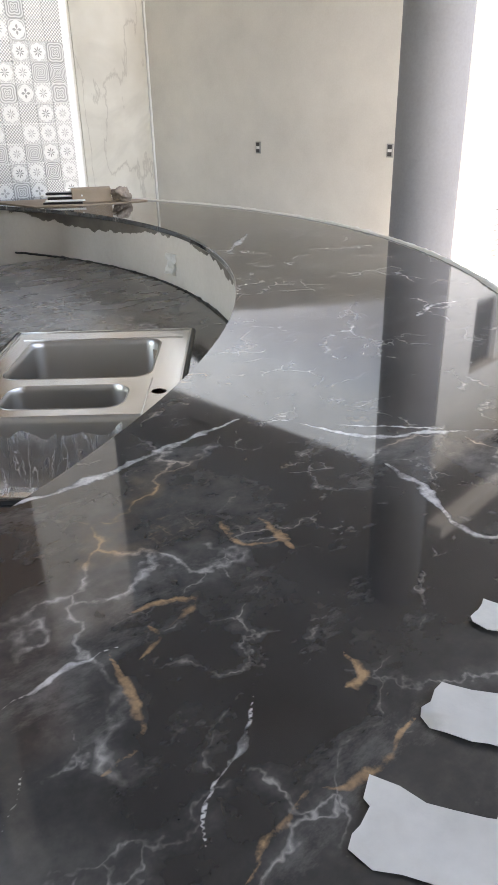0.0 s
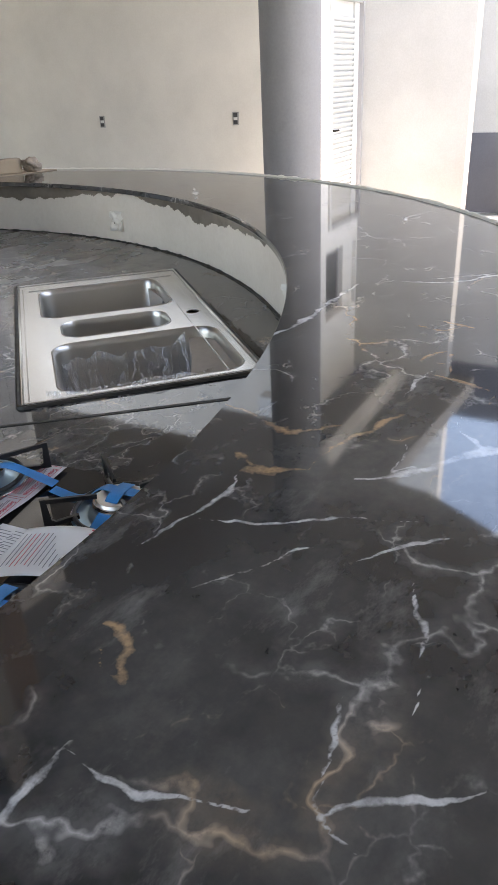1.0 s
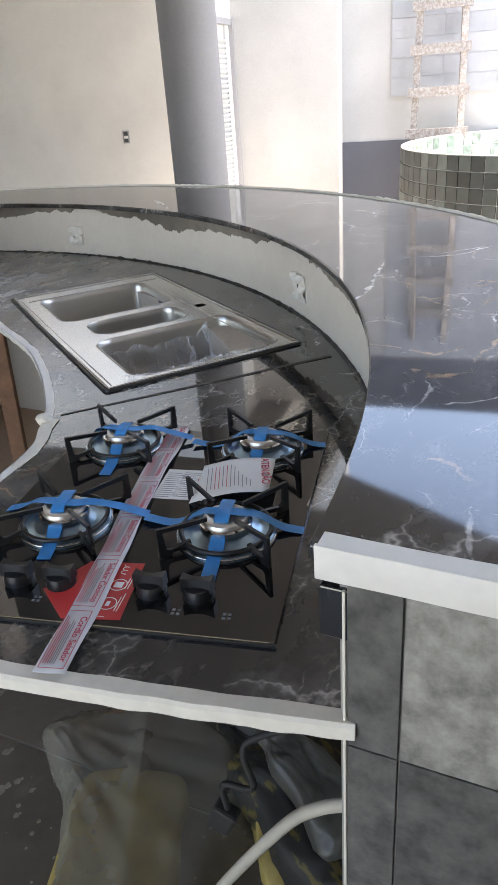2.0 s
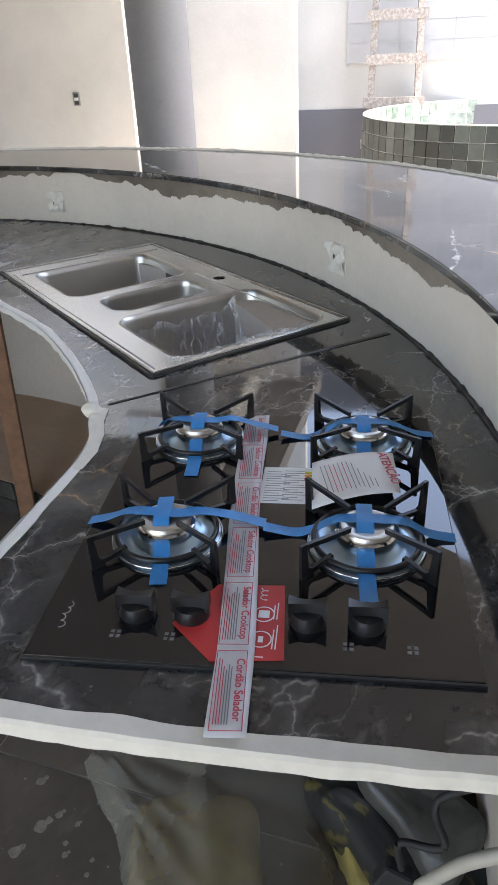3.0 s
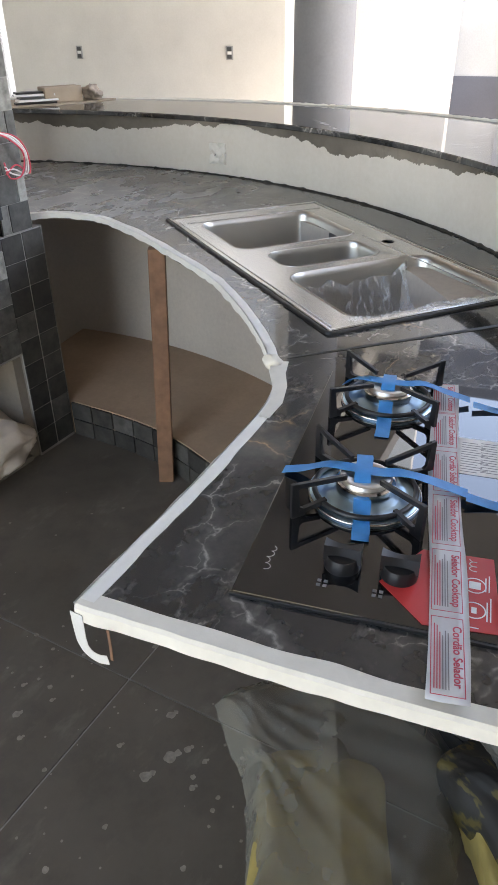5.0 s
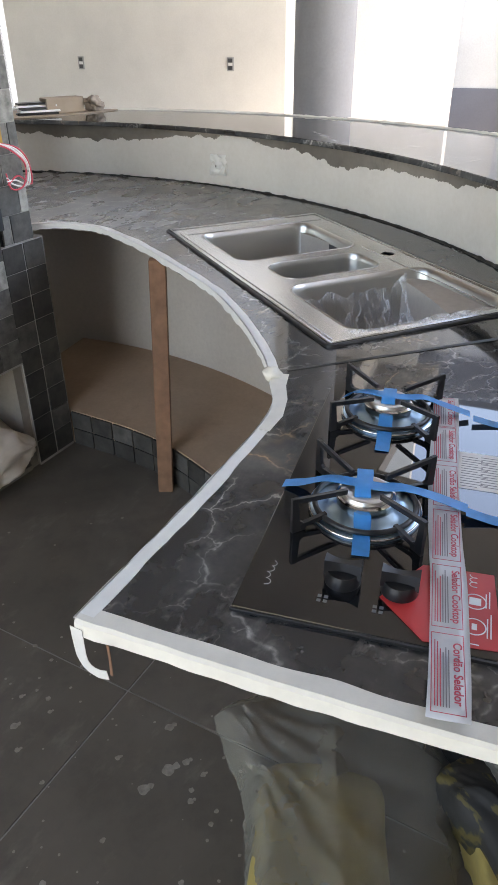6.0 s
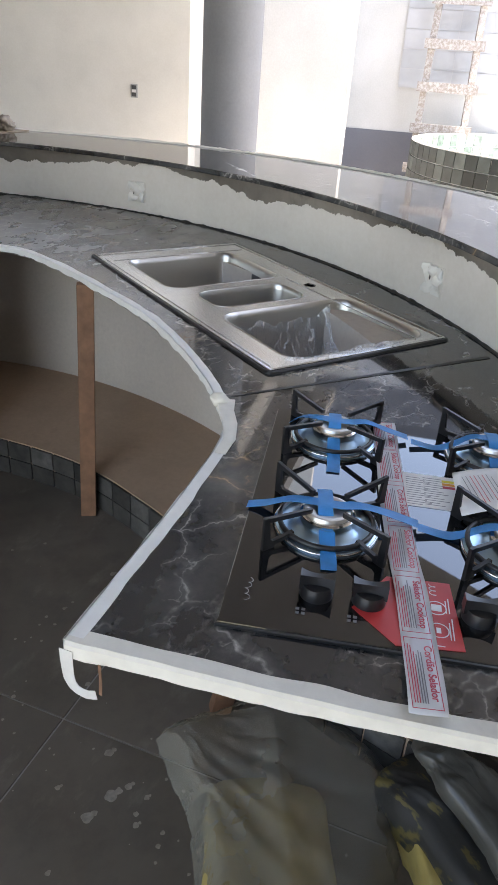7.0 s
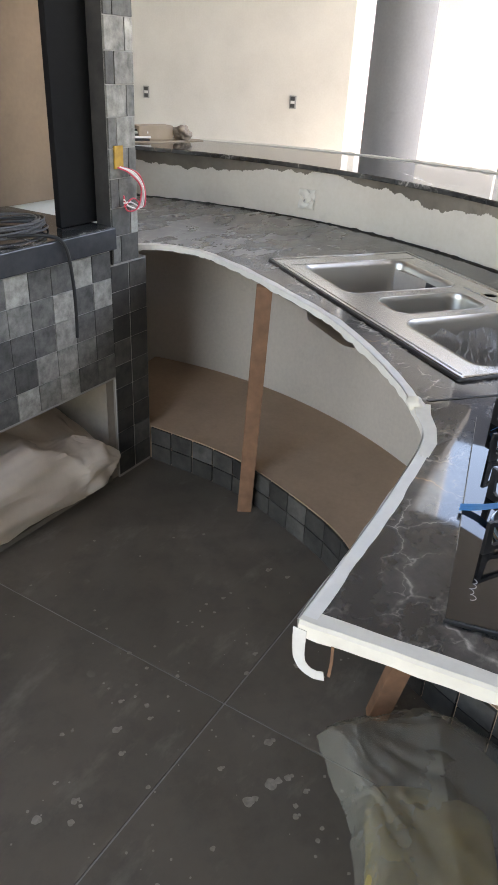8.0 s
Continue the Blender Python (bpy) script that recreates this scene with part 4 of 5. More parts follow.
def blue_tapes():
    cap, flat = TOP + 0.0375, TOP + 0.0018
    # tapes along the row of burners: way points across the cooktop
    runs = [
        [(-0.004, 0.272, flat), (0.03, 0.270, TOP + 0.012), (0.065, 0.262, TOP + 0.030), (0.10, 0.252, cap), (0.145, 0.250, cap), (0.175, 0.262, TOP + 0.034), (0.215, 0.272, TOP + 0.022), (0.268, 0.272, TOP + 0.0085)],
        [(0.266, 0.262, TOP + 0.010), (0.31, 0.262, flat), (0.335, 0.262, TOP + 0.008), (0.37, 0.258, TOP + 0.030), (0.40, 0.252, cap), (0.44, 0.252, cap), (0.47, 0.258, TOP + 0.030), (0.505, 0.262, TOP + 0.008), (0.541, 0.262, flat)],
        [(0.036, 0.585, TOP + 0.003), (0.05, 0.575, TOP + 0.020), (0.075, 0.556, TOP + 0.034), (0.11, 0.545, cap), (0.15, 0.545, cap), (0.18, 0.556, TOP + 0.036), (0.215, 0.565, TOP + 0.022), (0.262, 0.568, TOP + 0.0085)],
        [(0.268, 0.552, TOP + 0.009), (0.315, 0.552, flat), (0.345, 0.556, TOP + 0.012), (0.375, 0.556, TOP + 0.032), (0.40, 0.55, cap), (0.44, 0.55, cap), (0.47, 0.556, TOP + 0.030), (0.51, 0.566, TOP + 0.008), (0.541, 0.570, flat)],
    ]
    for k, pts in enumerate(runs):
        t = place_ck(part("blue_tape", drape(spline(pts, 6), lambda i: 0.0105 + 0.0012 * noise.noise((i * 0.2, k, 1))), tape_blue, smooth=40))
        tagged(t, "blue masking tape strip stuck across a gas burner", "tape", "blue tapes on the cooktop")
    downs = [
        [(0.116, 0.292, TOP + 0.036), (0.119, 0.27, cap + 0.0012), (0.121, 0.235, cap + 0.0012), (0.125, 0.212, TOP + 0.026), (0.129, 0.19, TOP + 0.013), (0.133, 0.16, TOP + 0.006), (0.136, 0.133, flat)],
        [(0.118, 0.575, TOP + 0.036), (0.119, 0.56, cap + 0.0012), (0.120, 0.53, cap + 0.0012), (0.121, 0.505, TOP + 0.026), (0.123, 0.475, TOP + 0.012), (0.126, 0.44, TOP + 0.004), (0.127, 0.408, flat)],
        [(0.411, 0.29, TOP + 0.036), (0.411, 0.27, cap + 0.0012), (0.412, 0.235, cap + 0.0012), (0.412, 0.21, TOP + 0.024), (0.413, 0.18, TOP + 0.012), (0.414, 0.15, TOP + 0.004), (0.416, 0.115, flat)],
        [(0.414, 0.575, TOP + 0.036), (0.415, 0.56, cap + 0.0012), (0.416, 0.53, cap + 0.0012), (0.416, 0.505, TOP + 0.026), (0.416, 0.475, TOP + 0.014), (0.416, 0.45, TOP + 0.008)],
    ]
    for k, pts in enumerate(downs):
        t = place_ck(part("blue_tape", drape(spline(pts, 6), lambda i: 0.0118 + 0.001 * noise.noise((i * 0.2, k, 5))), tape_blue, smooth=40))
        tagged(t, "blue masking tape strip stuck down over a burner cap", "tape", "blue tapes on the cooktop")


blue_tapes()


def bars(rows, material, name, parent, z):
    """Lines of unreadable small print as plain bars: (x0, y0, x1, y1)."""
    bm = bmesh.new()
    for x0, y0, x1, y1 in rows:
        add_box(bm, (min(x0, x1), min(y0, y1), z), (max(x0, x1), max(y0, y1), z + 0.0002))
    return part(name, bm, material, parent)


def sealing_strip():
    a, b = Vector((0.262, -0.098)), Vector((0.214, 0.628))
    n = 44
    L = (b - a).length
    # the strip runs along its own y axis from the front edge
    m = CK @ Matrix.Translation((a.x, a.y, 0)) @ Matrix.Rotation(math.atan2(b.y - a.y, b.x - a.x) - math.pi / 2, 4, 'Z')
    root = empty("sealing_strip", m, "long silvery plastic strip with red print, lying over the cooktop", "packaging strip")

    def h(s):
        return TOP + 0.0035 + 0.002 * math.sin(s * 38) + (0.004 if s > 0.3 else 0) * math.sin((s - 0.3) * 8) ** 2
    bm = bmesh.new()
    rows = []
    for i in range(n):
        s = L * i / (n - 1)
        wob = 0.003 * math.sin(s * 11)
        rows.append([bm.verts.new((x + wob, s, h(s) + dz)) for x, dz in ((-0.0225, 0.001), (-0.008, 0), (0.008, 0.0004), (0.0225, 0.0012))])
    for p, q in zip(rows, rows[1:]):
        for k in range(3):
            bm.faces.new((p[k], p[k + 1], q[k + 1], q[k]))
    strip = part("film", bm, strip_plastic, root, smooth=60)
    sol = strip.modifiers.new("thickness", 'SOLIDIFY')
    sol.thickness = 0.0006
    for k in range(6):
        s0 = 0.006 + 0.121 * k
        z = max(h(s0), h(s0 + 0.06), h(s0 + 0.11)) + 0.0016
        fr = [(-0.018, s0, -0.017, s0 + 0.112), (0.017, s0, 0.018, s0 + 0.112), (-0.017, s0, 0.017, s0 + 0.001), (-0.017, s0 + 0.111, 0.017, s0 + 0.112)]
        bars(fr, ink_red, "printed_frame", root, z)
        lines = [(-0.0145 + 0.003 * j, s0 + 0.008, -0.0133 + 0.003 * j, s0 + 0.075 + 0.03 * random.random()) for j in range(6)]
        bars(lines[:3], ink_red, "small_print", root, z)
        bars(lines[3:], ink_grey, "small_print", root, z)
        mm = Matrix.Translation((0.0105, s0 + 0.056, z + 0.0001)) @ Matrix.Rotation(-math.pi / 2, 4, 'Z')
        text_mesh("Cordão Selador" if k in (0, 3) else "Selador Cooktop", 0.0135, ink_red, root, mm, bold=0.0003)


sealing_strip()


def red_card():
    root = empty("red_card", CK, "red printed card with white symbols on the cooktop", "card")
    z = TOP + 0.0012
    out = [(0.171, 0.064), (0.228, 0.006), (0.315, 0.014), (0.306, 0.144), (0.218, 0.14)]
    part("card", prism(out, TOP + 0.0004, z), paper_red, root)
    for cy in (0.045, 0.088):
        pts = [(0.284 + 0.013 * math.cos(t), cy + 0.013 * math.sin(t), z + 0.0002) for t in (2 * math.pi * k / 26 for k in range(27))]
        part("symbol_ring", ribbon(pts, (0, 0, 1), 0.0008, 0, 0.0002), ink_white, root)
    bars([(0.277, 0.082, 0.291, 0.095)], ink_white, "symbol", root, z)
    bars([(0.281, 0.040, 0.287, 0.050)], ink_white, "symbol", root, z)
    bars([(0.302, 0.03 + 0.0, 0.3035, 0.07), (0.298, 0.03, 0.2995, 0.062), (0.3, 0.08, 0.3015, 0.11), (0.296, 0.08, 0.2975, 0.105), (0.25, 0.016, 0.29, 0.0175)], ink_white, "small_print", root, z)
    squiggle = [(0.281 + 0.0045 * math.sin(j * 0.5), 0.112 + 0.0007 * j + 0.0022 * math.cos(j * 0.5), z + 0.0002) for j in range(36)]
    part("printed_mark", ribbon(squiggle, (0, 0, 1), 0.0006, 0, 0.0002), ink_white, root)


red_card()


def papers():
    root = empty("energy_label", CK, "white printed label with coloured stripes under the pan supports", "label")
    z = TOP + 0.0008
    part("sheet", prism([(0.249, 0.337), (0.345, 0.337), (0.345, 0.445), (0.249, 0.445)], TOP + 0.0003, z), paper_white, root)
    for i, mt in enumerate((ink_red, ink_orange, ink_yellow)):
        bars([(0.318, 0.405 + 0.010 * i, 0.342, 0.413 + 0.010 * i)], mt, "stripe", root, z)
    bars([(0.255 + 0.03 * (i % 2), 0.343 + 0.0036 * i, 0.28 + 0.03 * (i % 2) + 0.008 * (i % 3), 0.3443 + 0.0036 * i) for i in range(26)], ink_grey, "small_print", root, z)
    root = empty("warning_sheet", CK, "white curled warning sheet with red lettering on the pan supports", "sheet of paper")
    bm = bmesh.new()
    corner = [Vector((0.335, 0.295)), Vector((0.468, 0.338)), Vector((0.462, 0.448)), Vector((0.33, 0.42))]
    n = 12
    g = []
    for i in range(n):
        r = []
        for j in range(n):
            u, v = i / (n - 1), j / (n - 1)
            p = (corner[0] * (1 - u) + corner[1] * u) * (1 - v) + (corner[3] * (1 - u) + corner[2] * u) * v
            r.append(bm.verts.new((p.x, p.y, TOP + 0.020 + 0.012 * math.sin(u * 2.6) + 0.006 * v * v)))
        g.append(r)
    for i in range(n - 1):
        for j in range(n - 1):
            bm.faces.new((g[i][j], g[i + 1][j], g[i + 1][j + 1], g[i][j + 1]))
    sh = part("sheet", bm, paper_white, root, smooth=60)
    sol = sh.modifiers.new("thickness", 'SOLIDIFY')
    sol.thickness = 0.0004
    turn = Matrix.Rotation(radians(12), 4, 'Z')
    mm = Matrix.Translation((0.452, 0.395, TOP + 0.036)) @ turn @ Matrix.Rotation(-math.pi / 2, 4, 'Z')
    text_mesh("ATENÇÃO", 0.02, ink_red, root, mm, bold=0.0005)
    for k in range(12):
        u = 0.352 + 0.0068 * k
        bm = boxed((-0.0006, -0.035 - 0.008 * random.random(), 0), (0.0006, 0.04, 0.0002))
        ob = part("small_print", bm, ink_red if k in (2, 3, 5) else ink_grey, root)
        ob.matrix_local = Matrix.Translation((u, 0.365 + 0.28 * (u - 0.36), TOP + 0.0352 - 0.0007 * abs(6.4 - k))) @ turn


papers()


# ---- masking tape on the worktop's edge ----
def edge_tapes():
    f3 = [(x, y, COUNTER) for x, y in front]
    inset = []
    for i, (x, y, z) in enumerate(f3):
        a, b = Vector(f3[max(i - 1, 0)]), Vector(f3[min(i + 1, len(f3) - 1)])
        s = (b - a).cross(Vector((0, 0, 1))).normalized()
        inset.append(Vector((x, y, z)) - s * 0.008)
    top = part("edge_tape", ribbon([tuple(p) for p in inset], (0, 0, 1), lambda i: 0.0115 + 0.004 * noise.noise((i * 0.25, 3, 3)) + 0.002 * noise.noise((i * 0.9, 1, 3)), 0.0006, 0.0012), tape_white)
    tagged(top, "white masking tape folded over the curved worktop edge", "tape")
    bm = bmesh.new()
    rows = []
    for i, (x, y, z) in enumerate(f3):
        a, b = Vector(f3[max(i - 1, 0)]), Vector(f3[min(i + 1, len(f3) - 1)])
        s = (b - a).cross(Vector((0, 0, 1))).normalized()
        p = Vector((x, y, 0)) + s * 0.003
        low = COUNTER - 0.016 - 0.012 * abs(noise.noise((i * 0.3, 6, 1)))
        rows.append([bm.verts.new((*p.xy, COUNTER + 0.0018)), bm.verts.new((*(p + s * 0.003 * noise.noise((i * 0.5, 1, 1))).xy, low)),
                     bm.verts.new((*(p - s * 0.002).xy, low)), bm.verts.new((*(p - s * 0.002).xy, COUNTER + 0.0018))])
    for a, b in zip(rows, rows[1:]):
        for k in range(4):
            bm.faces.new((a[k], a[(k + 1) % 4], b[(k + 1) % 4], b[k]))
    part("hanging_side", bm, tape_white, top, smooth=40)
    # knotted lump of tape where the curve turns
    bm = bmesh.new()
    bmesh.ops.create_icosphere(bm, subdivisions=3, radius=0.02)
    for v in bm.verts:
        v.co *= 1 + 0.45 * noise.noise(v.co * 60)
        v.co.z = v.co.z * 0.8
    bmesh.ops.translate(bm, vec=(0.185, 1.522, COUNTER + 0.004), verts=bm.verts[:])
    part("tape_lump", bm, tape_cream, top, "crumpled lump of tape", 60)
    pts = [(0.19, 1.525), (0.14, 1.505), (0.09, 1.475), (0.03, 1.452), (-0.03, 1.446)]
    part("doubled_tape", ribbon([(x + 0.004, y - 0.014, COUNTER) for x, y in pts], (0, 0, 1), lambda i: 0.018 - 0.002 * i, 0.002, 0.001), tape_cream, top)
    # straight front edge
    a, b = Vector((-0.535, 1.42, 0)), Vector((-0.405, 0.60, 0))
    d = (b - a).normalized()
    s = Vector((d.y, -d.x, 0))  # outwards
    if s.x > 0:
        s = -s
    rows = []
    bm = bmesh.new()
    n = 60
    for i in range(n):
        p = a + (b - a) * i / (n - 1) + s * (0.012 * math.sin(math.pi * i / (n - 1)))
        w = 0.023 + 0.004 * noise.noise((i * 0.2, 8, 8))
        low = COUNTER - 0.018 - 0.006 * abs(noise.noise((i * 0.22, 2, 8)))
        q = p + s * (0.002 * noise.noise((i * 0.3, 4, 8)) + 0.004)
        rows.append([bm.verts.new((*(p - s * w).xy, COUNTER + 0.0012)), bm.verts.new((*(q - s * 0.004).xy, COUNTER + 0.0022)), bm.verts.new((*q.xy, COUNTER - 0.002)), bm.verts.new((*(q + s * 0.002).xy, low)),
                     bm.verts.new((*(q - s * 0.004).xy, low)), bm.verts.new((*(p - s * w).xy, COUNTER + 0.0004))])
    for p, q in zip(rows, rows[1:]):
        for k in range(6):
            bm.faces.new((p[k], p[(k + 1) % 6], q[(k + 1) % 6], q[k]))
    bm.faces.new(rows[0])
    bm.faces.new(rows[-1][::-1])
    ft = tagged(part("edge_tape", bm, tape_cream, smooth=35), "cream masking tape along the straight worktop edge", "tape")
    # loop of loose tape hanging from the corner
    hang = spline([(-0.5405, 1.416, 0.892), (-0.541, 1.415, 0.865), (-0.542, 1.412, 0.845), (-0.543, 1.403, 0.834), (-0.542, 1.389, 0.829), (-0.540, 1.376, 0.831)], 6)
    part("loose_end", ribbon(hang, (-1, 0, 0), lambda i: 0.0095 - 0.00008 * i + 0.001 * noise.noise((i * 0.4, 2, 2)), 0.0), tape_thin, ft, "loose hanging tape end", 60)
    hang = spline([(-0.540, 1.369, 0.886), (-0.5405, 1.368, 0.86), (-0.540, 1.3695, 0.834)], 6)
    part("loose_end", ribbon(hang, (-1, 0, 0), 0.002, 0.0), wood_post, ft, "thin brown strip hanging with the tape", 60)
    # bar end
    bm = boxed((END_X - 0.006, 0.118, BAR - 0.04), (END_X - 0.001, 0.645, BAR + 0.0025), 0.001)
    add_box(bm, (END_X - 0.005, 0.118, BAR + 0.0008), (END_X + 0.022, 0.642, BAR + 0.002))
    bmesh.ops.subdivide_edges(bm, edges=[e for e in bm.edges if e.calc_length() > 0.2], cuts=20)
    for v in bm.verts:
        v.co.x += 0.003 * noise.noise(v.co * 11)
    tagged(part("edge_tape", bm, tape_white, smooth=35), "white masking tape wrapped over the bar's end", "tape")
    # pieces of tape holding down the covering on the bar's outer edge
    for quad in (((0.48, 0.307), (0.532, 0.332), (0.575, 0.252), (0.522, 0.228)), ((0.597, 0.339), (0.638, 0.362), (0.68, 0.30), (0.635, 0.27)), ((0.72, 0.389), (0.754, 0.40), (0.79, 0.345), (0.75, 0.32))):
        bm = prism(list(quad), BAR + 0.0012, BAR + 0.002)
        bmesh.ops.subdivide_edges(bm, edges=bm.edges[:], cuts=4, use_grid_fill=True)
        for v in bm.verts:
            v.co.z += 0.002 * noise.noise(v.co * 40) + 0.001
            v.co.xy += Vector((noise.noise(v.co * 70), noise.noise(v.co * 70 + Vector((5, 5, 5))))) * 0.009
        tagged(part("tape_piece", bm, tape_thin, smooth=60), "short piece of white masking tape on the bar top", "tape", "tape pieces on the bar")
    cov = arc(CO, RO + 0.002, angle_x(CO, RO, 0.0), angle_x(CO, RO, 1.3), 30)
    inn = arc(CO, RO - 0.024, angle_x(CO, RO - 0.024, 0.0), angle_x(CO, RO - 0.024, 1.3), 30)
    tagged(part("edge_tape", prism(cov + inn[::-1], BAR + 0.0004, BAR + 0.0011), tape_white), "flat white masking tape along the bar's outer edge", "tape")


edge_tapes()


# ---- oven block with slate tiles ----
FACE = 2.82


def oven_block():
    ob = empty("oven_block", Matrix.Translation((0.0, FACE, 0)), "built-in oven block clad in slate tiles with a dark stone shelf", "oven block")
    part("core", boxed((-1.9, 0.012, 0.44), (0.70, 1.36, 0.93)), putty, ob, "grey masonry core")
    part("core", boxed((0.70, 0.012, 0), (0.905, 0.3, 0.87)), mortar, ob)
    part("core", boxed((0.72, 0.012, 0.87), (0.855, 0.075, 4.3)), slate_dark_shaded, ob)
    part("niche_back", boxed((-1.9, 0.62, 0), (0.69, 0.68, 0.44)), grout_mat, ob)
    part("niche_side", boxed((0.66, 0.02, 0), (0.70, 0.66, 0.44)), mortar, ob)
    part("niche_floor", boxed((-1.9, 0.012, 0), (0.66, 0.62, 0.02)), mortar, ob)
    part("shelf", boxed((-1.9, -0.03, 0.935), (0.70, 0.5, 1.008), 0.004), dark_slab, ob, "dark stone shelf slab")
    part("shelf_top", boxed((-1.9, -0.026, 1.0085), (0.696, 0.5, 1.0115)), marble_dusty, ob, "dusty marbled shelf surface")
    part("opening_frame", boxed((0.55, 0.076, 1.012), (0.80, 0.10, 4.3), 0.003), black_steel, ob, "black steel frame of the oven opening")
    part("opening_frame", boxed((-1.9, 0.075, 2.1), (0.55, 0.16, 4.3), 0.003), black_steel, ob)
    part("oven_wall", boxed((-1.9, 0.5, 1.008), (1.3, 0.56, 4.3)), clay, ob, "brown clay wall inside the opening")
    part("back_core", boxed((-1.9, 0.56, 0.93), (1.25, 1.36, 4.3)), putty, ob)
    return ob


oven = oven_block()


def slate_tiles():
    p = 0.095
    w = p - 0.0028

    def tile(wd, ht, material=slate):
        me = finish(boxed((-wd / 2, -0.005, -ht / 2), (wd / 2, 0.004, ht / 2), 0.0012), "slate_tile")
        me.materials.append(material)
        return me
    full, half, shaded = tile(w, w), tile(0.037, w), tile(w, w, slate_dark_shaded)
    rnd = random.Random(4)

    def put(me, x, z):
        o = new("slate_tile", me)
        o.parent = oven
        o.location = (x, 0.0085 + rnd.uniform(-0.0008, 0.0008), z)
    bm = boxed((-1.2, 0.007, 0.44), (0.70, 0.0118, 0.93))
    add_box(bm, (0.70, 0.007, 0), (0.897, 0.0118, 0.868))
    add_box(bm, (0.72, 0.007, 0.87), (0.855, 0.0118, 4.3))
    part("grout", bm, grout_mat, oven)
    for r in range(5):
        z = 0.44 + p * (r + 0.5) + 0.008
        x = 0.70 - w / 2
        while x > -0.75:
            put(full, x, z)
            x -= p
    # pillar foot: the shade under the worktop is put into darker tiles
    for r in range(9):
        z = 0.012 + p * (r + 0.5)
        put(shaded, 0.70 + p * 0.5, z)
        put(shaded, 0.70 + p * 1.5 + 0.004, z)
    for r in range(14):
        z = 0.872 + p * (r + 0.5)
        if r % 2:
            put(full, 0.72 + w / 2, z)
            put(half, 0.855 - 0.0195, z)
        else:
            put(half, 0.72 + 0.0185, z)
            put(full, 0.855 - w / 2 - 0.001, z)


def plinth():
    """A low curved kerb with slate tiles and the brown shelf behind it."""
    base = spline([(0.905, 2.82), (0.90, 2.55), (0.87, 2.337), (0.791, 2.112), (0.657, 1.836), (0.46, 1.62), (0.30, 1.40), (0.18, 1.1), (0.12, 0.88)], 10)
    back = ring(CI, 2.06, 50, 0.14, 3.3)
    ob = tagged(part("plinth", prism(base + back + [(0.92, 3.2)], 0, 0.155), ledge_dust), "brown dusty raised shelf floor under the worktop", "plinth", kind="structure")
    # tile facing in short straight pieces
    p = 0.105
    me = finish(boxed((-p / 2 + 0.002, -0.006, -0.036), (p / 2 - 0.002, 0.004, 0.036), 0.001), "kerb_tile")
    me.materials.append(slate_dark_shaded)
    dense = []
    for a, b in zip(base, base[1:]):
        for k in range(6):
            dense.append(Vector(a).lerp(Vector(b), k / 6))
    start = dense[0]
    for q in dense:
        if (q - start).length >= p:
            mid = (q + start) / 2
            d = q - start
            nrm = Vector((d.y, -d.x)).normalized()
            if nrm.x > 0:
                nrm = -nrm
            for zz in (0.039, 0.1155):
                o = new("kerb_tile", me)
                o.parent = ob
                o.matrix_world = Matrix.Translation((mid.x + nrm.x * 0.004, mid.y + nrm.y * 0.004, zz)) @ Matrix.Rotation(math.atan2(d.y, d.x), 4, 'Z')
            start = q
    return ob


plinth()


def post(x, y, h, turn, label, tilt=(0, 0)):
    bm = boxed((-0.027, -0.02, 0), (0.027, 0.02, h), 0.002)
    ob = part("timber_post", bm, wood_post)
    lean = Matrix.Identity(4)
    lean[0][2], lean[1][2] = tilt[0] / h, tilt[1] / h
    ob.data.transform(Matrix.Rotation(radians(turn), 4, 'Z'))
    ob.data.transform(lean)
    ob.location = (x, y, 0)
    tagged(ob, label, "timber post")


post(0.797, 2.285, COUNTER - 0.021, -60, "reddish timber prop standing under the worktop", (0.025, -0.02))
post(0.165, 1.475, COUNTER - 0.021, -60, "reddish timber prop behind a plastic-covered sack", (-0.05, -0.16))


# ---- sacks ----
def sack(name, size, m, material, label, seed, square=0.35, crumple=0.03):
    bm = bmesh.new()
    n1, n2 = 110, 70
    rings = []
    for j in range(1, n2):
        v = -math.pi / 2 + math.pi * j / n2
        row = []
        for i in range(n1):
            u = 2 * math.pi * i / n1
            cx, cy, cz = math.cos(v) , math.cos(v), math.sin(v)

            def pw(c, e):
                return math.copysign(abs(c) ** e, c)
            p = Vector((pw(math.cos(u), square) * pw(cx, square), pw(math.sin(u), square) * pw(cy, square), pw(cz, square * 1.6)))
            k = 1 - 0.25 * abs(p.x) ** 3 * (abs(p.z))
            p = Vector((p.x * size[0] / 2, p.y * size[1] / 2, p.z * size[2] / 2 * k))
            q = p * 7 + Vector((seed, seed, seed))
            p += Vector((noise.noise(q), noise.noise(q + Vector((9, 0, 0))), noise.noise(q + Vector((0, 9, 0))))) * crumple
            out = Vector((p.x / size[0], p.y / size[1], p.z / size[2])).normalized()
            ridge = 0.5 - abs(noise.noise(q * 1.6 + Vector((4, 1, 7)))) * 1.6 + 0.4 * (0.5 - abs(noise.noise(q * 4.1))) + 0.18 * noise.noise(q * 9)
            p += out * crumple * 0.55 * ridge
            p.z = max(p.z, -size[2] / 2)
            row.append(bm.verts.new(p))
        rings.append(row)
    for a, b in zip(rings, rings[1:]):
        for i in range(n1):
            bm.faces.new((a[i], a[(i + 1) % n1], b[(i + 1) % n1], b[i]))
    bm.faces.new(rings[0][::-1])
    bm.faces.new(rings[-1])
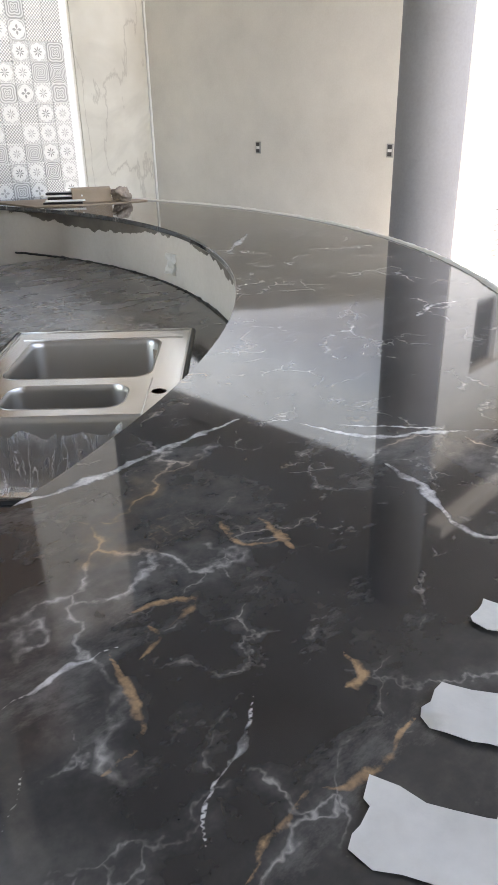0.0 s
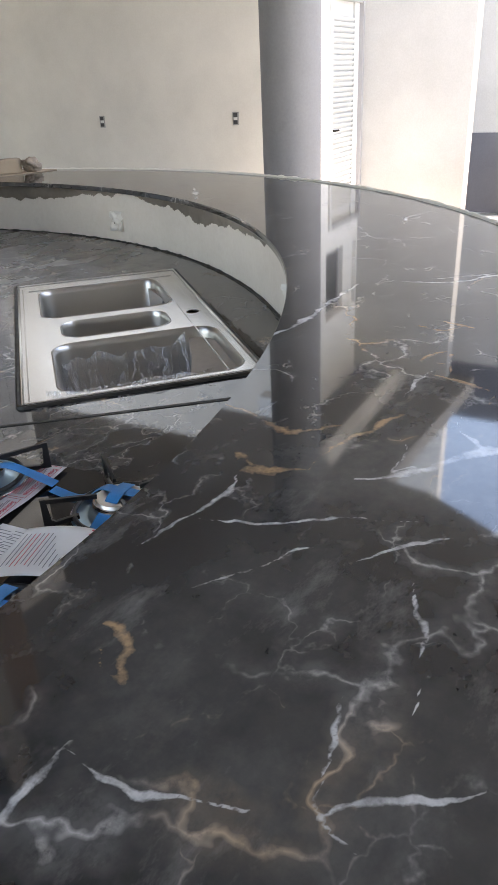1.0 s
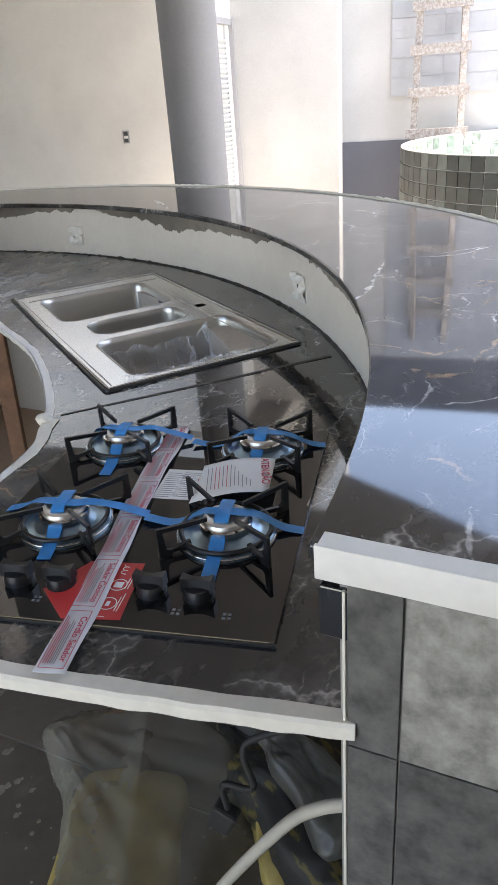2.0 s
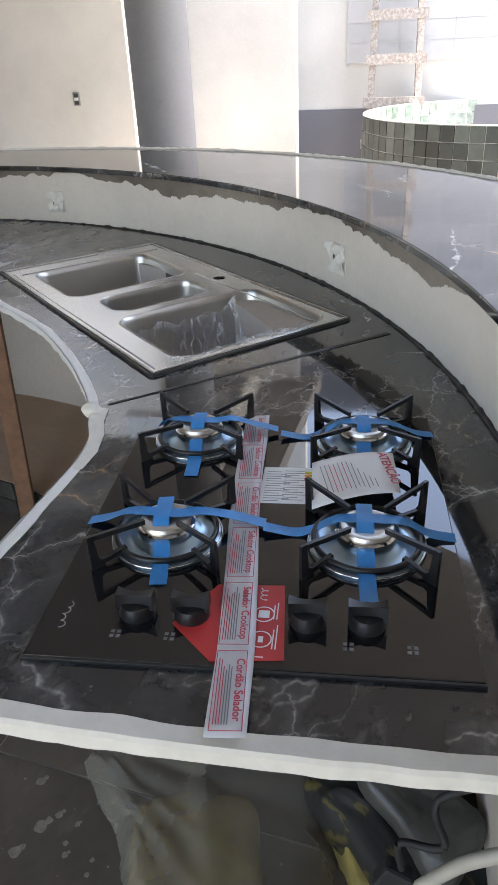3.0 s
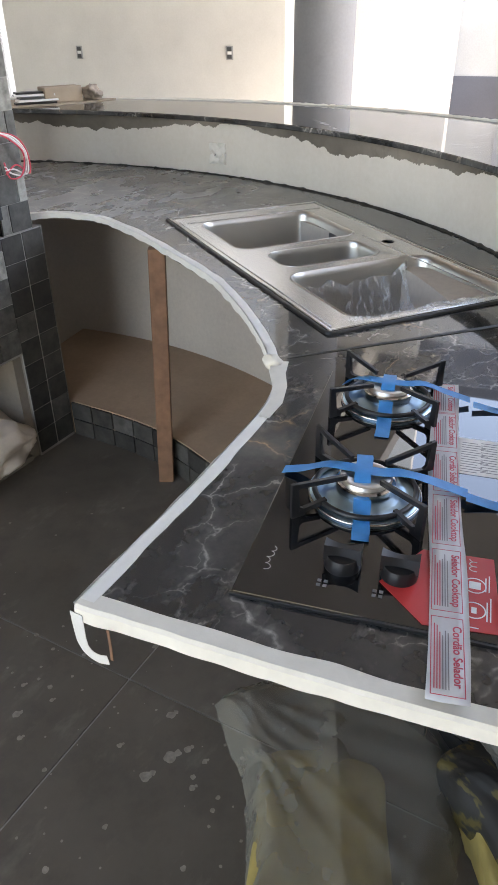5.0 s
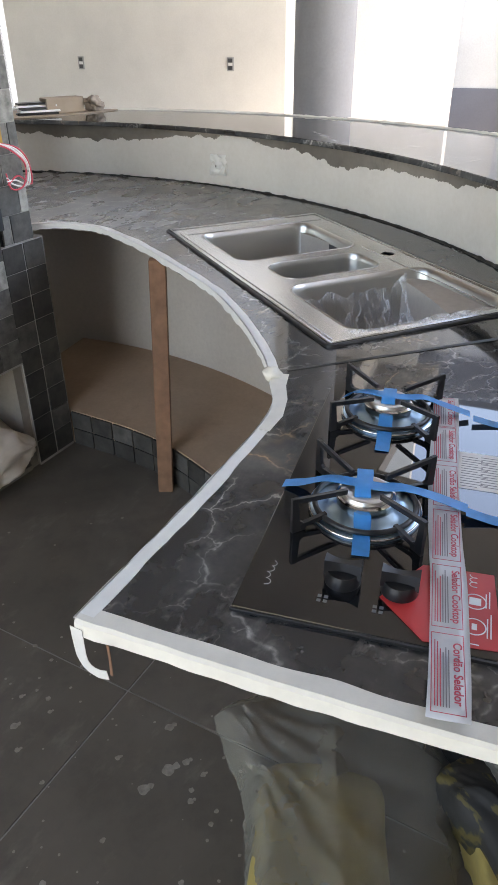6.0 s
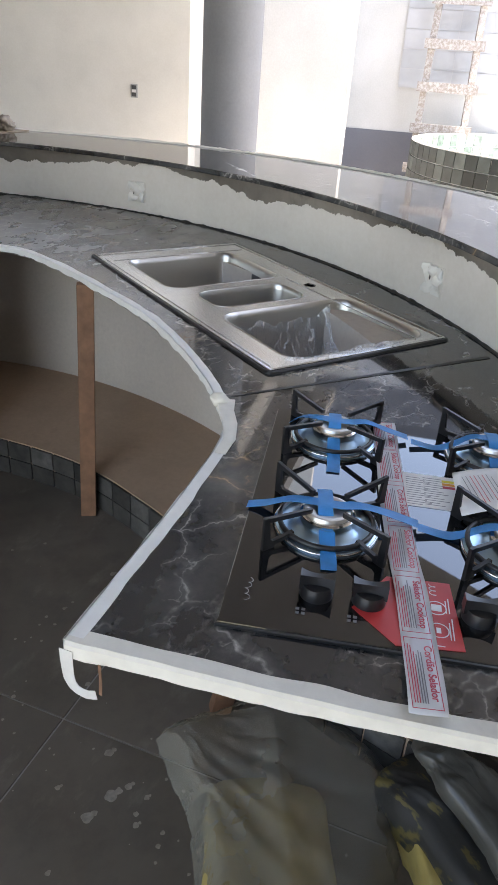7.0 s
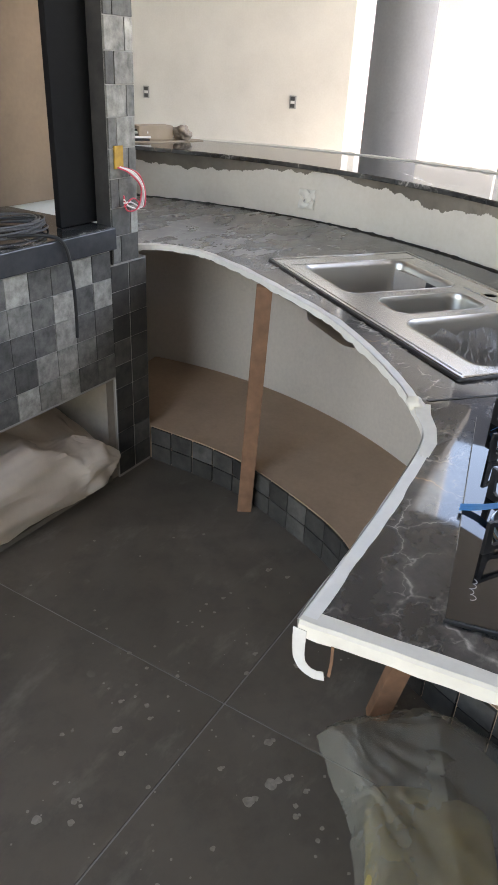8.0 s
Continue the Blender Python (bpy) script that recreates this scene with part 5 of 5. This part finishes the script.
    ob = part(name, bm, material, smooth=60)
    ob.matrix_world = m
    return tagged(ob, label, "sack")


cs = sack("cement_sack", (1.02, 0.58, 0.25), Matrix.Translation((0.19, 3.06, 0.15)) @ Matrix.Rotation(radians(-3), 4, 'Z') @ Matrix.Rotation(radians(3), 4, 'Y'), sack_cloth, "full pale paper sack lying in the niche under the oven", 3.0, 0.42, 0.05)
bm = bmesh.new()
add_box(bm, (0.42, -0.2, -0.035), (0.60, 0.14, -0.02))
bmesh.ops.subdivide_edges(bm, edges=bm.edges[:], cuts=5, use_grid_fill=True)
for v in bm.verts:
    v.co.z += 0.02 * noise.noise(v.co * 18)
    v.co.x += 0.02 * noise.noise(v.co * 25 + Vector((2, 2, 2)))
part("sewn_end", bm, sack_cloth, cs, "folded sewn end", 60)

sack("yellow_sack", (0.46, 0.28, 0.085), Matrix.Translation((-0.245, 1.19, 0.0425)) @ Matrix.Rotation(radians(22), 4, 'Z'), sack_yellow, "yellow paper sack lying under a cloudy plastic cover", 7.0, 0.3, 0.010)
sack("striped_sack", (0.42, 0.30, 0.17), Matrix.Translation((0.02, 0.80, 0.085)) @ Matrix.Rotation(radians(55), 4, 'Z'), sack_striped, "yellow and black paper sack lying under the worktop", 12.0, 0.4, 0.025)
sack("grey_sack", (0.34, 0.12, 0.07), Matrix.Translation((0.0, 0.825, 0.215)) @ Matrix.Rotation(radians(58), 4, 'Z') @ Matrix.Rotation(radians(-10), 4, 'Y'), sack_grey, "crumpled grey plastic sack lying on a striped sack", 21.0, 0.5, 0.03)
sack("yellow_bag", (0.24, 0.04, 0.10), Matrix.Translation((-0.075, 0.90, 0.055)) @ Matrix.Rotation(radians(38), 4, 'Z'), sack_yellow, "bright yellow paper bag beside a grey plastic sack", 31.0, 0.4, 0.02)


def plastic_cover():
    """A cloudy bag laid over the sack on the floor, with its mouth pulled to a tip."""
    outline = spline([(-0.04, 1.56), (0.10, 1.50), (0.20, 1.42), (0.245, 1.32), (0.235, 1.20), (0.19, 1.06), (0.10, 0.985), (0.0, 0.955), (-0.15, 0.945), (-0.32, 0.95), (-0.50, 1.0), (-0.58, 1.10), (-0.56, 1.22), (-0.46, 1.27), (-0.33, 1.315), (-0.22, 1.375), (-0.14, 1.43), (-0.10, 1.49), (-0.04, 1.56)], 14)[:-1]
    c = Vector((-0.16, 1.19))
    bm = bmesh.new()
    rings = []
    levels = 44
    for j in range(levels):
        t = j / levels
        row = []
        for i, (x, y) in enumerate(outline):
            p = c + (Vector((x, y)) - c) * (1 - t)
            u = 2 * math.pi * i / len(outline)
            rise = 1 - (1 - min(1.0, t * 3.2)) ** 2.2
            z = 0.004 + 0.105 * rise
            # long folds that fan out from the gathered mouth
            d = p - Vector((-0.02, 1.54))
            a = math.atan2(d.y, d.x)
            fold = 0.5 - abs(noise.noise((a * 5.5, d.length * 1.2, 2)))
            fold += 0.3 * (0.5 - abs(noise.noise((a * 13 + 3 * d.length, d.length * 2.4, 6))))
            fold += 0.25 * noise.noise((p.x * 16, p.y * 16, 3))
            z += 0.020 * fold * (0.25 + 0.75 * rise) * (0.55 + 0.9 * max(0.0, 1 - d.length / 0.35))
            ridge = abs((p - Vector((-0.26, 1.14))).dot(Vector((-0.42, 0.9)).normalized()))
            z += 0.014 * max(0.0, 1 - ridge / 0.05) * rise
            z += 0.016 * (0.5 - abs(noise.noise((p.x * 34, p.y * 34, 5)))) * max(0.0, 1 - d.length / 0.30)
            tip = max(0.0, 1 - d.length / 0.14)
            z += 0.075 * tip
            out = (Vector((x, y)) - c).normalized() * (0.010 * noise.noise((u * 9, t * 4, 8)) + 0.005 * noise.noise((u * 30, t * 9, 1))) * (1 - t)
            row.append(bm.verts.new((p.x + out.x, p.y + out.y, max(z, 0.003))))
        rings.append(row)
    for a, b in zip(rings, rings[1:]):
        n = len(a)
        for i in range(n):
            bm.faces.new((a[i], a[(i + 1) % n], b[(i + 1) % n], b[i]))
    bm.faces.new(rings[-1])
    ob = part("plastic_cover", bm, sheet_mat, smooth=50)
    tagged(ob, "cloudy translucent plastic bag laid over a sack on the floor", "plastic bag")


plastic_cover()

# ---- cables ----
pts = spline([(-0.30, 0.625, 0.615), (-0.30, 0.69, 0.57), (-0.30, 0.75, 0.495), (-0.31, 0.87, 0.285), (-0.32, 0.93, 0.15), (-0.33, 0.97, 0.02)], 10)
tagged(part("conduit", tube(pts, 0.0105, 12), cable_white, smooth=60), "cream flexible conduit coming out of the bar wall", "conduit")
pl = empty("power_plug", Matrix.Translation((-0.38, 0.808, 0.60)) @ Matrix.Rotation(radians(20), 4, 'X'), "black three-pin power plug hanging on its cable", "plug")
part("plug_body", boxed((-0.012, -0.02, -0.03), (0.012, 0.02, 0.02), 0.005), cable_black, pl)
for k in (-1, 0, 1):
    part("pin", tube([(0, 0.012 * k, -0.03), (0, 0.012 * k, -0.055)], 0.0025, 8), chrome, pl, "metal pin")
part("cable", tube(spline([(0, 0, 0.02), (0.005, 0.02, 0.06), (0.0, -0.02, 0.10), (0.012, 0.015, 0.16), (0.03, -0.06, 0.26)], 8), 0.005, 8), cable_black, pl, smooth=60)


def coil():
    pts = []
    loops, per = 9, 40
    for i in range(loops * per):
        t = 2 * math.pi * i / per
        k = i / per
        r = 0.160 + 0.014 * math.sin(k * 2.1) + 0.006 * math.sin(k * 5.3)
        pts.append((0.35 + r * 1.1 * math.cos(t) + 0.012 * math.sin(k * 1.3), 2.985 + r * 0.68 * math.sin(t) + 0.008 * math.cos(k * 1.9), 1.0165 + 0.0042 * k + 0.003 * math.sin(t * 1.5 + k)))
    tail = spline([(0.30, 2.87, 1.03), (0.40, 2.80, 1.025), (0.445, 2.778, 0.99), (0.468, 2.778, 0.87), (0.475, 2.782, 0.75), (0.475, 2.785, 0.68)], 8)
    ob = tagged(part("cable_coil", tube(pts, 0.0036, 7), cable_grey, smooth=60), "coil of black cable lying on the dark stone shelf", "cable coil")
    part("loose_end", tube(tail, 0.0058, 7), cable_black, ob, "cable end hanging over the shelf edge", 60)


coil()


def junction():
    """Yellow box in the tiled pillar with loose wires."""
    jb = empty("junction_box", Matrix.Translation((0.76, FACE - 0.001, 1.225)), "yellow electrical box in the slate pillar with loose wires", "electrical box")
    part("box", boxed((-0.021, -0.0025, -0.036), (0.021, 0.004, 0.036), 0.001), box_yellow, jb)
    for k, (mt, lb) in enumerate(((wire_red, "loose red wire"), (wire_white, "loose white wire"), (wire_white, "loose white wire"), (wire_red, "loose red wire"))):
        e = 0.012 * k
        pts = spline([(-0.01 + 0.006 * k, 0, -0.03), (0.02 + e, -0.03, -0.05), (0.07 + e * 0.5, -0.035, -0.10), (0.055 + e, -0.03, -0.165), (0.01 + e, -0.02, -0.17 + e), (-0.005, -0.02, -0.12 - e)], 8)
        part("wire", tube(pts, 0.0028, 6), mt, jb, lb, 60)


junction()


# ---- outlets ----
def outlet(x, y, z, label):
    root = empty("outlet", FAR @ Matrix.Translation((x, y, z)), label, "outlet", "outlets on the far wall")
    part("plate", boxed((-0.006, -0.035, -0.058), (0, 0.035, 0.058), 0.002), outlet_grey, root)
    for dz in (-0.031, 0.031):
        part("socket", boxed((-0.011, -0.022, dz - 0.017), (-0.006, 0.022, dz + 0.017), 0.002), outlet_dark, root, "dark socket insert")
    part("insert", boxed((-0.010, -0.02, -0.012), (-0.006, 0.02, 0.012), 0.001), outlet_white, root, "white middle insert")


outlet(6.079, 5.605, 1.209, "dark-framed double outlet on the beige wall")
outlet(6.079, 3.957, 1.209, "dark-framed double outlet on the beige wall near the column")


def splash_box(a, z):
    c = Vector((CI[0] + (RW - 0.001) * math.cos(a), CI[1] + (RW - 0.001) * math.sin(a), z))
    m = Matrix.Translation(c) @ Matrix.Rotation(a, 4, 'Z')
    root = empty("covered_outlet", m, "outlet box covered with crumpled tape in the splash wall", "outlet", "outlet boxes in the splash wall")
    bm = boxed((-0.006, -0.043, -0.042), (0.002, 0.043, 0.042), 0.002)
    bmesh.ops.subdivide_edges(bm, edges=[e for e in bm.edges if e.calc_length() > 0.03], cuts=6, use_grid_fill=True)
    for v in bm.verts:
        v.co.x += 0.024 * noise.noise(v.co * 48 + c) - 0.004
        v.co.yz += Vector((noise.noise(v.co * 40 + c), noise.noise(v.co * 40 - c))) * 0.005
    part("cover", bm, tape_white, root, smooth=60)
    part("cut_edge", boxed((-0.0012, -0.0455, -0.0445), (0.0008, 0.0455, 0.0445), 0.0005), putty, root, "plastered edge of the box")
    part("gap", boxed((-0.0075, 0.012, -0.02), (-0.003, 0.017, 0.025), 0.002), outlet_dark, root, "dark gap in the cover")
    for pts in (((-0.008, -0.02, 0.03), (-0.012, -0.005, 0.0), (-0.008, -0.03, -0.025)), ((-0.008, 0.03, 0.035), (-0.012, 0.01, 0.02), (-0.009, 0.02, -0.03)), ((-0.008, -0.04, 0.0), (-0.011, -0.02, -0.02), (-0.008, 0.0, -0.035))):
        part("crease", tube(spline(pts, 6), 0.0009, 6), putty, root, "raised crease", 60)


splash_box(math.atan2(2.645 - CI[1], 1.76 - CI[0]), 0.991)
splash_box(math.atan2(1.216 - CI[1], 1.086 - CI[0]), 0.993)


# ---- things on the bar's far end ----
def bar_clutter():
    cb = part("cardboard_sheet", prism([(1.70, 3.70), (1.86, 3.57), (2.24, 3.50), (2.20, 3.85), (1.62, 4.10)], BAR + 0.001, BAR + 0.005), cardboard)
    tagged(cb, "worn cardboard sheet lying on the bar top", "cardboard")
    bx = part("wood_offcut", boxed((-0.10, -0.045, 0), (0.10, 0.045, 0.07), 0.004), cardboard)
    bx.matrix_world = Matrix.Translation((2.00, 3.66, BAR + 0.0055)) @ Matrix.Rotation(radians(-25), 4, 'Z')
    tagged(bx, "brown cardboard box lying on the bar top", "box")
    root = empty("tile_samples", Matrix.Translation((1.86, 3.70, BAR + 0.0055)) @ Matrix.Rotation(radians(-35), 4, 'Z'), "stack of thin dark and white strips on the bar", "strips")
    for k in range(5):
        o = part("strip", boxed((-0.1, -0.03, 0.011 * k), (0.1, 0.03, 0.011 * k + 0.009), 0.001), paper_white if k % 2 else iron, root)
        o.matrix_local = Matrix.Translation((0.01 * (k % 3), 0.008 * k, 0)) @ Matrix.Rotation(radians(4 * (k % 3)), 4, 'Z')
    bm = bmesh.new()
    bmesh.ops.create_icosphere(bm, subdivisions=4, radius=0.048)
    for v in bm.verts:
        v.co *= 1 + 0.5 * noise.noise(v.co * 28) + 0.25 * noise.noise(v.co * 70)
        v.co.z = max(v.co.z * 0.75, -0.035)
    o = part("crumpled_rag", bm, rag_mat, smooth=60)
    o.location = (2.125, 3.56, BAR + 0.0405)
    tagged(o, "crumpled dirty rag on the bar top", "rag")


bar_clutter()


# ---- ladder and pool in the yard ----
def ladder():
    root = empty("ladder", FAR @ Matrix.Translation((8.2, 1.05, 0)), "paint-spattered homemade wooden ladder leaning on the yard wall", "ladder")

    def at(side, z):
        return Vector((0.33 * z / 4.0 - 0.03, side * (0.34 - 0.022 * z), z))
    for s in (-1, 1):
        bm = bmesh.new()
        beam(bm, at(s * 0.82, 0.0), at(s * 0.82, 3.9), 0.07, 0.05)
        part("rail", bm, ladder_wood, root)
    for k in range(9):
        z = 0.10 + 0.43 * k
        bm = bmesh.new()
        a, b = at(1.05, z), at(-1.05, z)
        beam(bm, a - Vector((0.045, 0, 0)), b - Vector((0.045, 0, 0)), 0.035, 0.10)
        part("rung", bm, ladder_wood, root)


ladder()
POOL_C, POOL_R, POOL_Z = (7.0, 0.6), 1.65, 0.95


def pool():
    root = empty("round_pool", Matrix.Translation((*POOL_C, 0)), "round raised pool clad in green stone tiles", "pool")
    r = POOL_R
    prof = [(r - 0.012, 0), (r - 0.012, POOL_Z - 0.02), (r - 0.006, POOL_Z - 0.006), (r - 0.05, POOL_Z - 0.006), (r - 0.056, POOL_Z - 0.02), (r - 0.056, 0.25), (0.02, 0.25)]
    part("shell", lathe(prof, 96), white_grout, root, "pale grout shell", 30)
    n = 80
    p = 2 * math.pi * r / n
    ht = 0.13
    me = finish(boxed((-0.006, -p / 2 + 0.004, -ht / 2 + 0.004), (0.006, p / 2 - 0.004, ht / 2 - 0.004), 0.0012), "pool_tile")
    me.materials.append(pool_tile)
    inn = finish(boxed((-0.006, -p / 2 * 0.9 + 0.004, -ht / 2 + 0.004), (0.006, p / 2 * 0.9 - 0.004, ht / 2 - 0.004), 0.0012), "inner_tile")
    inn.materials.append(pool_tile_pale)
    for k in range(n):
        a = 2 * math.pi * (k + 0.5) / n
        facing = math.cos(a - math.pi)
        for row in range(6):
            z = POOL_Z - 0.012 - ht * (row + 0.5)
            if facing > -0.25:
                o = new("pool_tile", me)
                o.parent = root
                o.matrix_local = Matrix.Rotation(a, 4, 'Z') @ Matrix.Translation((r - 0.008, 0, z))
            if row < 3 and facing < 0.2:
                o = new("inner_tile", inn)
                o.parent = root
                o.matrix_local = Matrix.Rotation(a, 4, 'Z') @ Matrix.Translation((r - 0.059, 0, z))


pool()


# ---- wall tiles ----
def panel():
    root = far_box("tile_panel", (8.535, -6.0, 1.36), (8.549, 1.62, 4.2), panel_grout, label="pale grey tiled panel on the yard wall", category="tile panel")
    w, h = 0.6, 0.2
    me = finish(boxed((-0.006, -w / 2 + 0.002, -h / 2 + 0.002), (0.004, w / 2 - 0.002, h / 2 - 0.002)), "wall_tile")
    me.materials.append(panel_tile)
    for r in range(14):
        for k in range(9):
            o = new("wall_tile", me)
            o.parent = root
            o.location = (8.533, 1.62 - w * (k + 0.5), 1.36 + h * (r + 0.5))


panel()


def make_pattern():
    m, nt, b = shader("patterned_cement_tile", 0.35)
    oi = nt.nodes.new("ShaderNodeObjectInfo")
    rnd = oi.outputs["Random"]
    tc = nt.nodes.new("ShaderNodeTexCoord")
    sep = nt.nodes.new("ShaderNodeSeparateXYZ")
    nt.links.new(tc.outputs["Object"], sep.inputs[0])
    x, z = sep.outputs[0], sep.outputs[2]
    rr = math_node(nt, 'SQRT', math_node(nt, 'ADD', math_node(nt, 'MULTIPLY', x, x), math_node(nt, 'MULTIPLY', z, z)))
    ang = math_node(nt, 'ARCTAN2', z, x)
    k2 = math_node(nt, 'FRACT', math_node(nt, 'MULTIPLY', rnd, 7.3))
    k3 = math_node(nt, 'FRACT', math_node(nt, 'MULTIPLY', rnd, 13.7))
    lobes = math_node(nt, 'ADD', 4.0, math_node(nt, 'MULTIPLY', math_node(nt, 'GREATER_THAN', k2, 0.5), 4.0))
    pet = math_node(nt, 'COSINE', math_node(nt, 'MULTIPLY', ang, lobes))
    freq = math_node(nt, 'ADD', 330.0, math_node(nt, 'MULTIPLY', rnd, 380.0))
    wave = math_node(nt, 'SINE', math_node(nt, 'ADD', math_node(nt, 'MULTIPLY', rr, freq), math_node(nt, 'MULTIPLY', pet, 2.2)))
    grid = math_node(nt, 'MULTIPLY', math_node(nt, 'SINE', math_node(nt, 'MULTIPLY', x, 380.0)), math_node(nt, 'SINE', math_node(nt, 'MULTIPLY', z, 380.0)))
    lace = mix(nt, math_node(nt, 'GREATER_THAN', k3, 0.5), wave, grid)
    dark = mix(nt, k2, (0.20, 0.20, 0.205), (0.38, 0.38, 0.375))
    pale = mix(nt, k3, (0.44, 0.44, 0.435), (0.60, 0.60, 0.59))
    col = mix(nt, ramp(nt, math_node(nt, 'ADD', math_node(nt, 'MULTIPLY', lace, 0.5), 0.5), [(0.4, gray(0)), (0.65, gray(1))]), dark, pale)
    disc = math_node(nt, 'MULTIPLY', math_node(nt, 'LESS_THAN', rr, math_node(nt, 'ADD', 0.041, math_node(nt, 'MULTIPLY', pet, 0.003))), math_node(nt, 'GREATER_THAN', k2, 0.42))
    col = mix(nt, math_node(nt, 'MULTIPLY', disc, 0.8), col, (0.60, 0.60, 0.59))
    flower = math_node(nt, 'MULTIPLY', math_node(nt, 'LESS_THAN', math_node(nt, 'ABSOLUTE', math_node(nt, 'SUBTRACT', rr, 0.012)), math_node(nt, 'MULTIPLY', math_node(nt, 'ADD', pet, 0.45), 0.0085)), disc)
    col = mix(nt, math_node(nt, 'MULTIPLY', flower, 0.85), col, mix(nt, k3, (0.10, 0.10, 0.105), (0.30, 0.30, 0.30)))
    nt.links.new(col, b.inputs["Base Color"])
    return m


pattern_mat = make_pattern()


def patterned_wall():
    wall = tagged(part("wall_patterned", boxed((-1.9, 4.2, 0), (2.235, 4.36, 4.3)), plaster_white), "white wall with patchwork patterned tiles beyond the bar", "wall", kind="structure")
    p = 0.1
    me = finish(boxed((-p / 2 + 0.0008, -0.004, -p / 2 + 0.0008), (p / 2 - 0.0008, 0.003, p / 2 - 0.0008)), "patterned_tile")
    me.materials.append(pattern_mat)
    for i in range(10):
        for j in range(13):
            o = new("patterned_tile", me)
            o.parent = wall
            o.location = (2.14 - p * i, 4.198, 1.17 + p * j)


patterned_wall()
slate_tiles()


def bar_end_tiles():
    root = tagged(part("bar_end_cladding", boxed((END_X + 0.004, 0.405, 0), (END_X + 0.0145, 0.62, BAR - 0.022)), grout_mat), "slate tile cladding on the bar wall's end", "cladding", kind="structure")
    part("apron", boxed((END_X - 0.002, 0.556, BAR - 0.118), (END_X + 0.03, 0.642, BAR - 0.05), 0.002), marble, root, "dark marble apron")
    part("edge_trim", boxed((END_X - 0.004, 0.612, 0), (END_X + 0.0005, 0.6155, BAR - 0.05), 0.0008), tape_cream, root, "white edge trim")
    for z0, z1 in ((0.0, 0.28), (0.283, 0.58), (0.583, 0.86), (0.863, BAR - 0.03)):
        for y0, y1 in ((0.41, 0.548), (0.551, 0.61)):
            o = part("slate_tile", boxed((END_X - 0.003, y0, z0), (END_X + 0.006, y1, z1), 0.001), slate, root)


bar_end_tiles()


def paint_spots():
    """Splashes of paint and mortar on the floor."""
    bm = bmesh.new()
    rnd = random.Random(11)

    def spot(x, y, r):
        k = 24
        seed = rnd.uniform(0, 99)
        ring_ = [bm.verts.new((x + r * (1 + 0.35 * noise.noise((math.cos(t) * 1.2, math.sin(t) * 1.2, seed))) * math.cos(t), y + r * (1 + 0.35 * noise.noise((math.cos(t) * 1.2, math.sin(t) * 1.2, seed))) * math.sin(t), 0.0007)) for t in (2 * math.pi * i / k for i in range(k))]
        bm.faces.new(ring_)
    for x, y, r in ((-0.256, 2.02, 0.016), (-0.302, 1.963, 0.011), (-0.071, 1.674, 0.018), (-0.238, 1.631, 0.022), (-0.17, 1.609, 0.026), (-0.132, 1.583, 0.015), (-0.202, 1.734, 0.011), (0.528, 2.021, 0.014), (-0.46, 1.97, 0.013), (-0.45, 2.04, 0.008), (-0.18, 2.07, 0.010), (0.17, 1.86, 0.010), (0.32, 2.07, 0.009), (0.53, 1.95, 0.012), (-0.18, 1.97, 0.009), (-0.14, 1.53, 0.010), (-0.21, 1.52, 0.012)):
        spot(x, y, r * 0.62)
        spot(x + r * 0.7, y - r * 0.4, r * 0.35)
    for _ in range(240):
        spot(rnd.gauss(-0.15, 0.5), rnd.gauss(1.9, 0.5), abs(rnd.gauss(0.0012, 0.0026)) + 0.001)
    tagged(part("paint_spots", bm, spot_mat), "pale splashes of dried paint on the dark floor", "paint spots", kind="stuff")


spot_mat = make_simple("dried_paint", (0.29, 0.26, 0.215), 0.8, 0.3, 60)
paint_spots()


def floor_tiles():
    w = 1.2
    me = finish(boxed((-w / 2 + 0.0024, -w / 2 + 0.0024, -0.008), (w / 2 - 0.0024, w / 2 - 0.0024, 0.0), 0.001), "floor_tile")
    me.materials.append(floor_mat)
    for i in range(-3, 2):
        for j in range(-4, 6):
            o = new("floor_tile", me)
            o.parent = floor_base
            o.location = (-0.03 + w * (i + 0.5), 1.835 + w * (j + 0.5), 0)


floor_tiles()
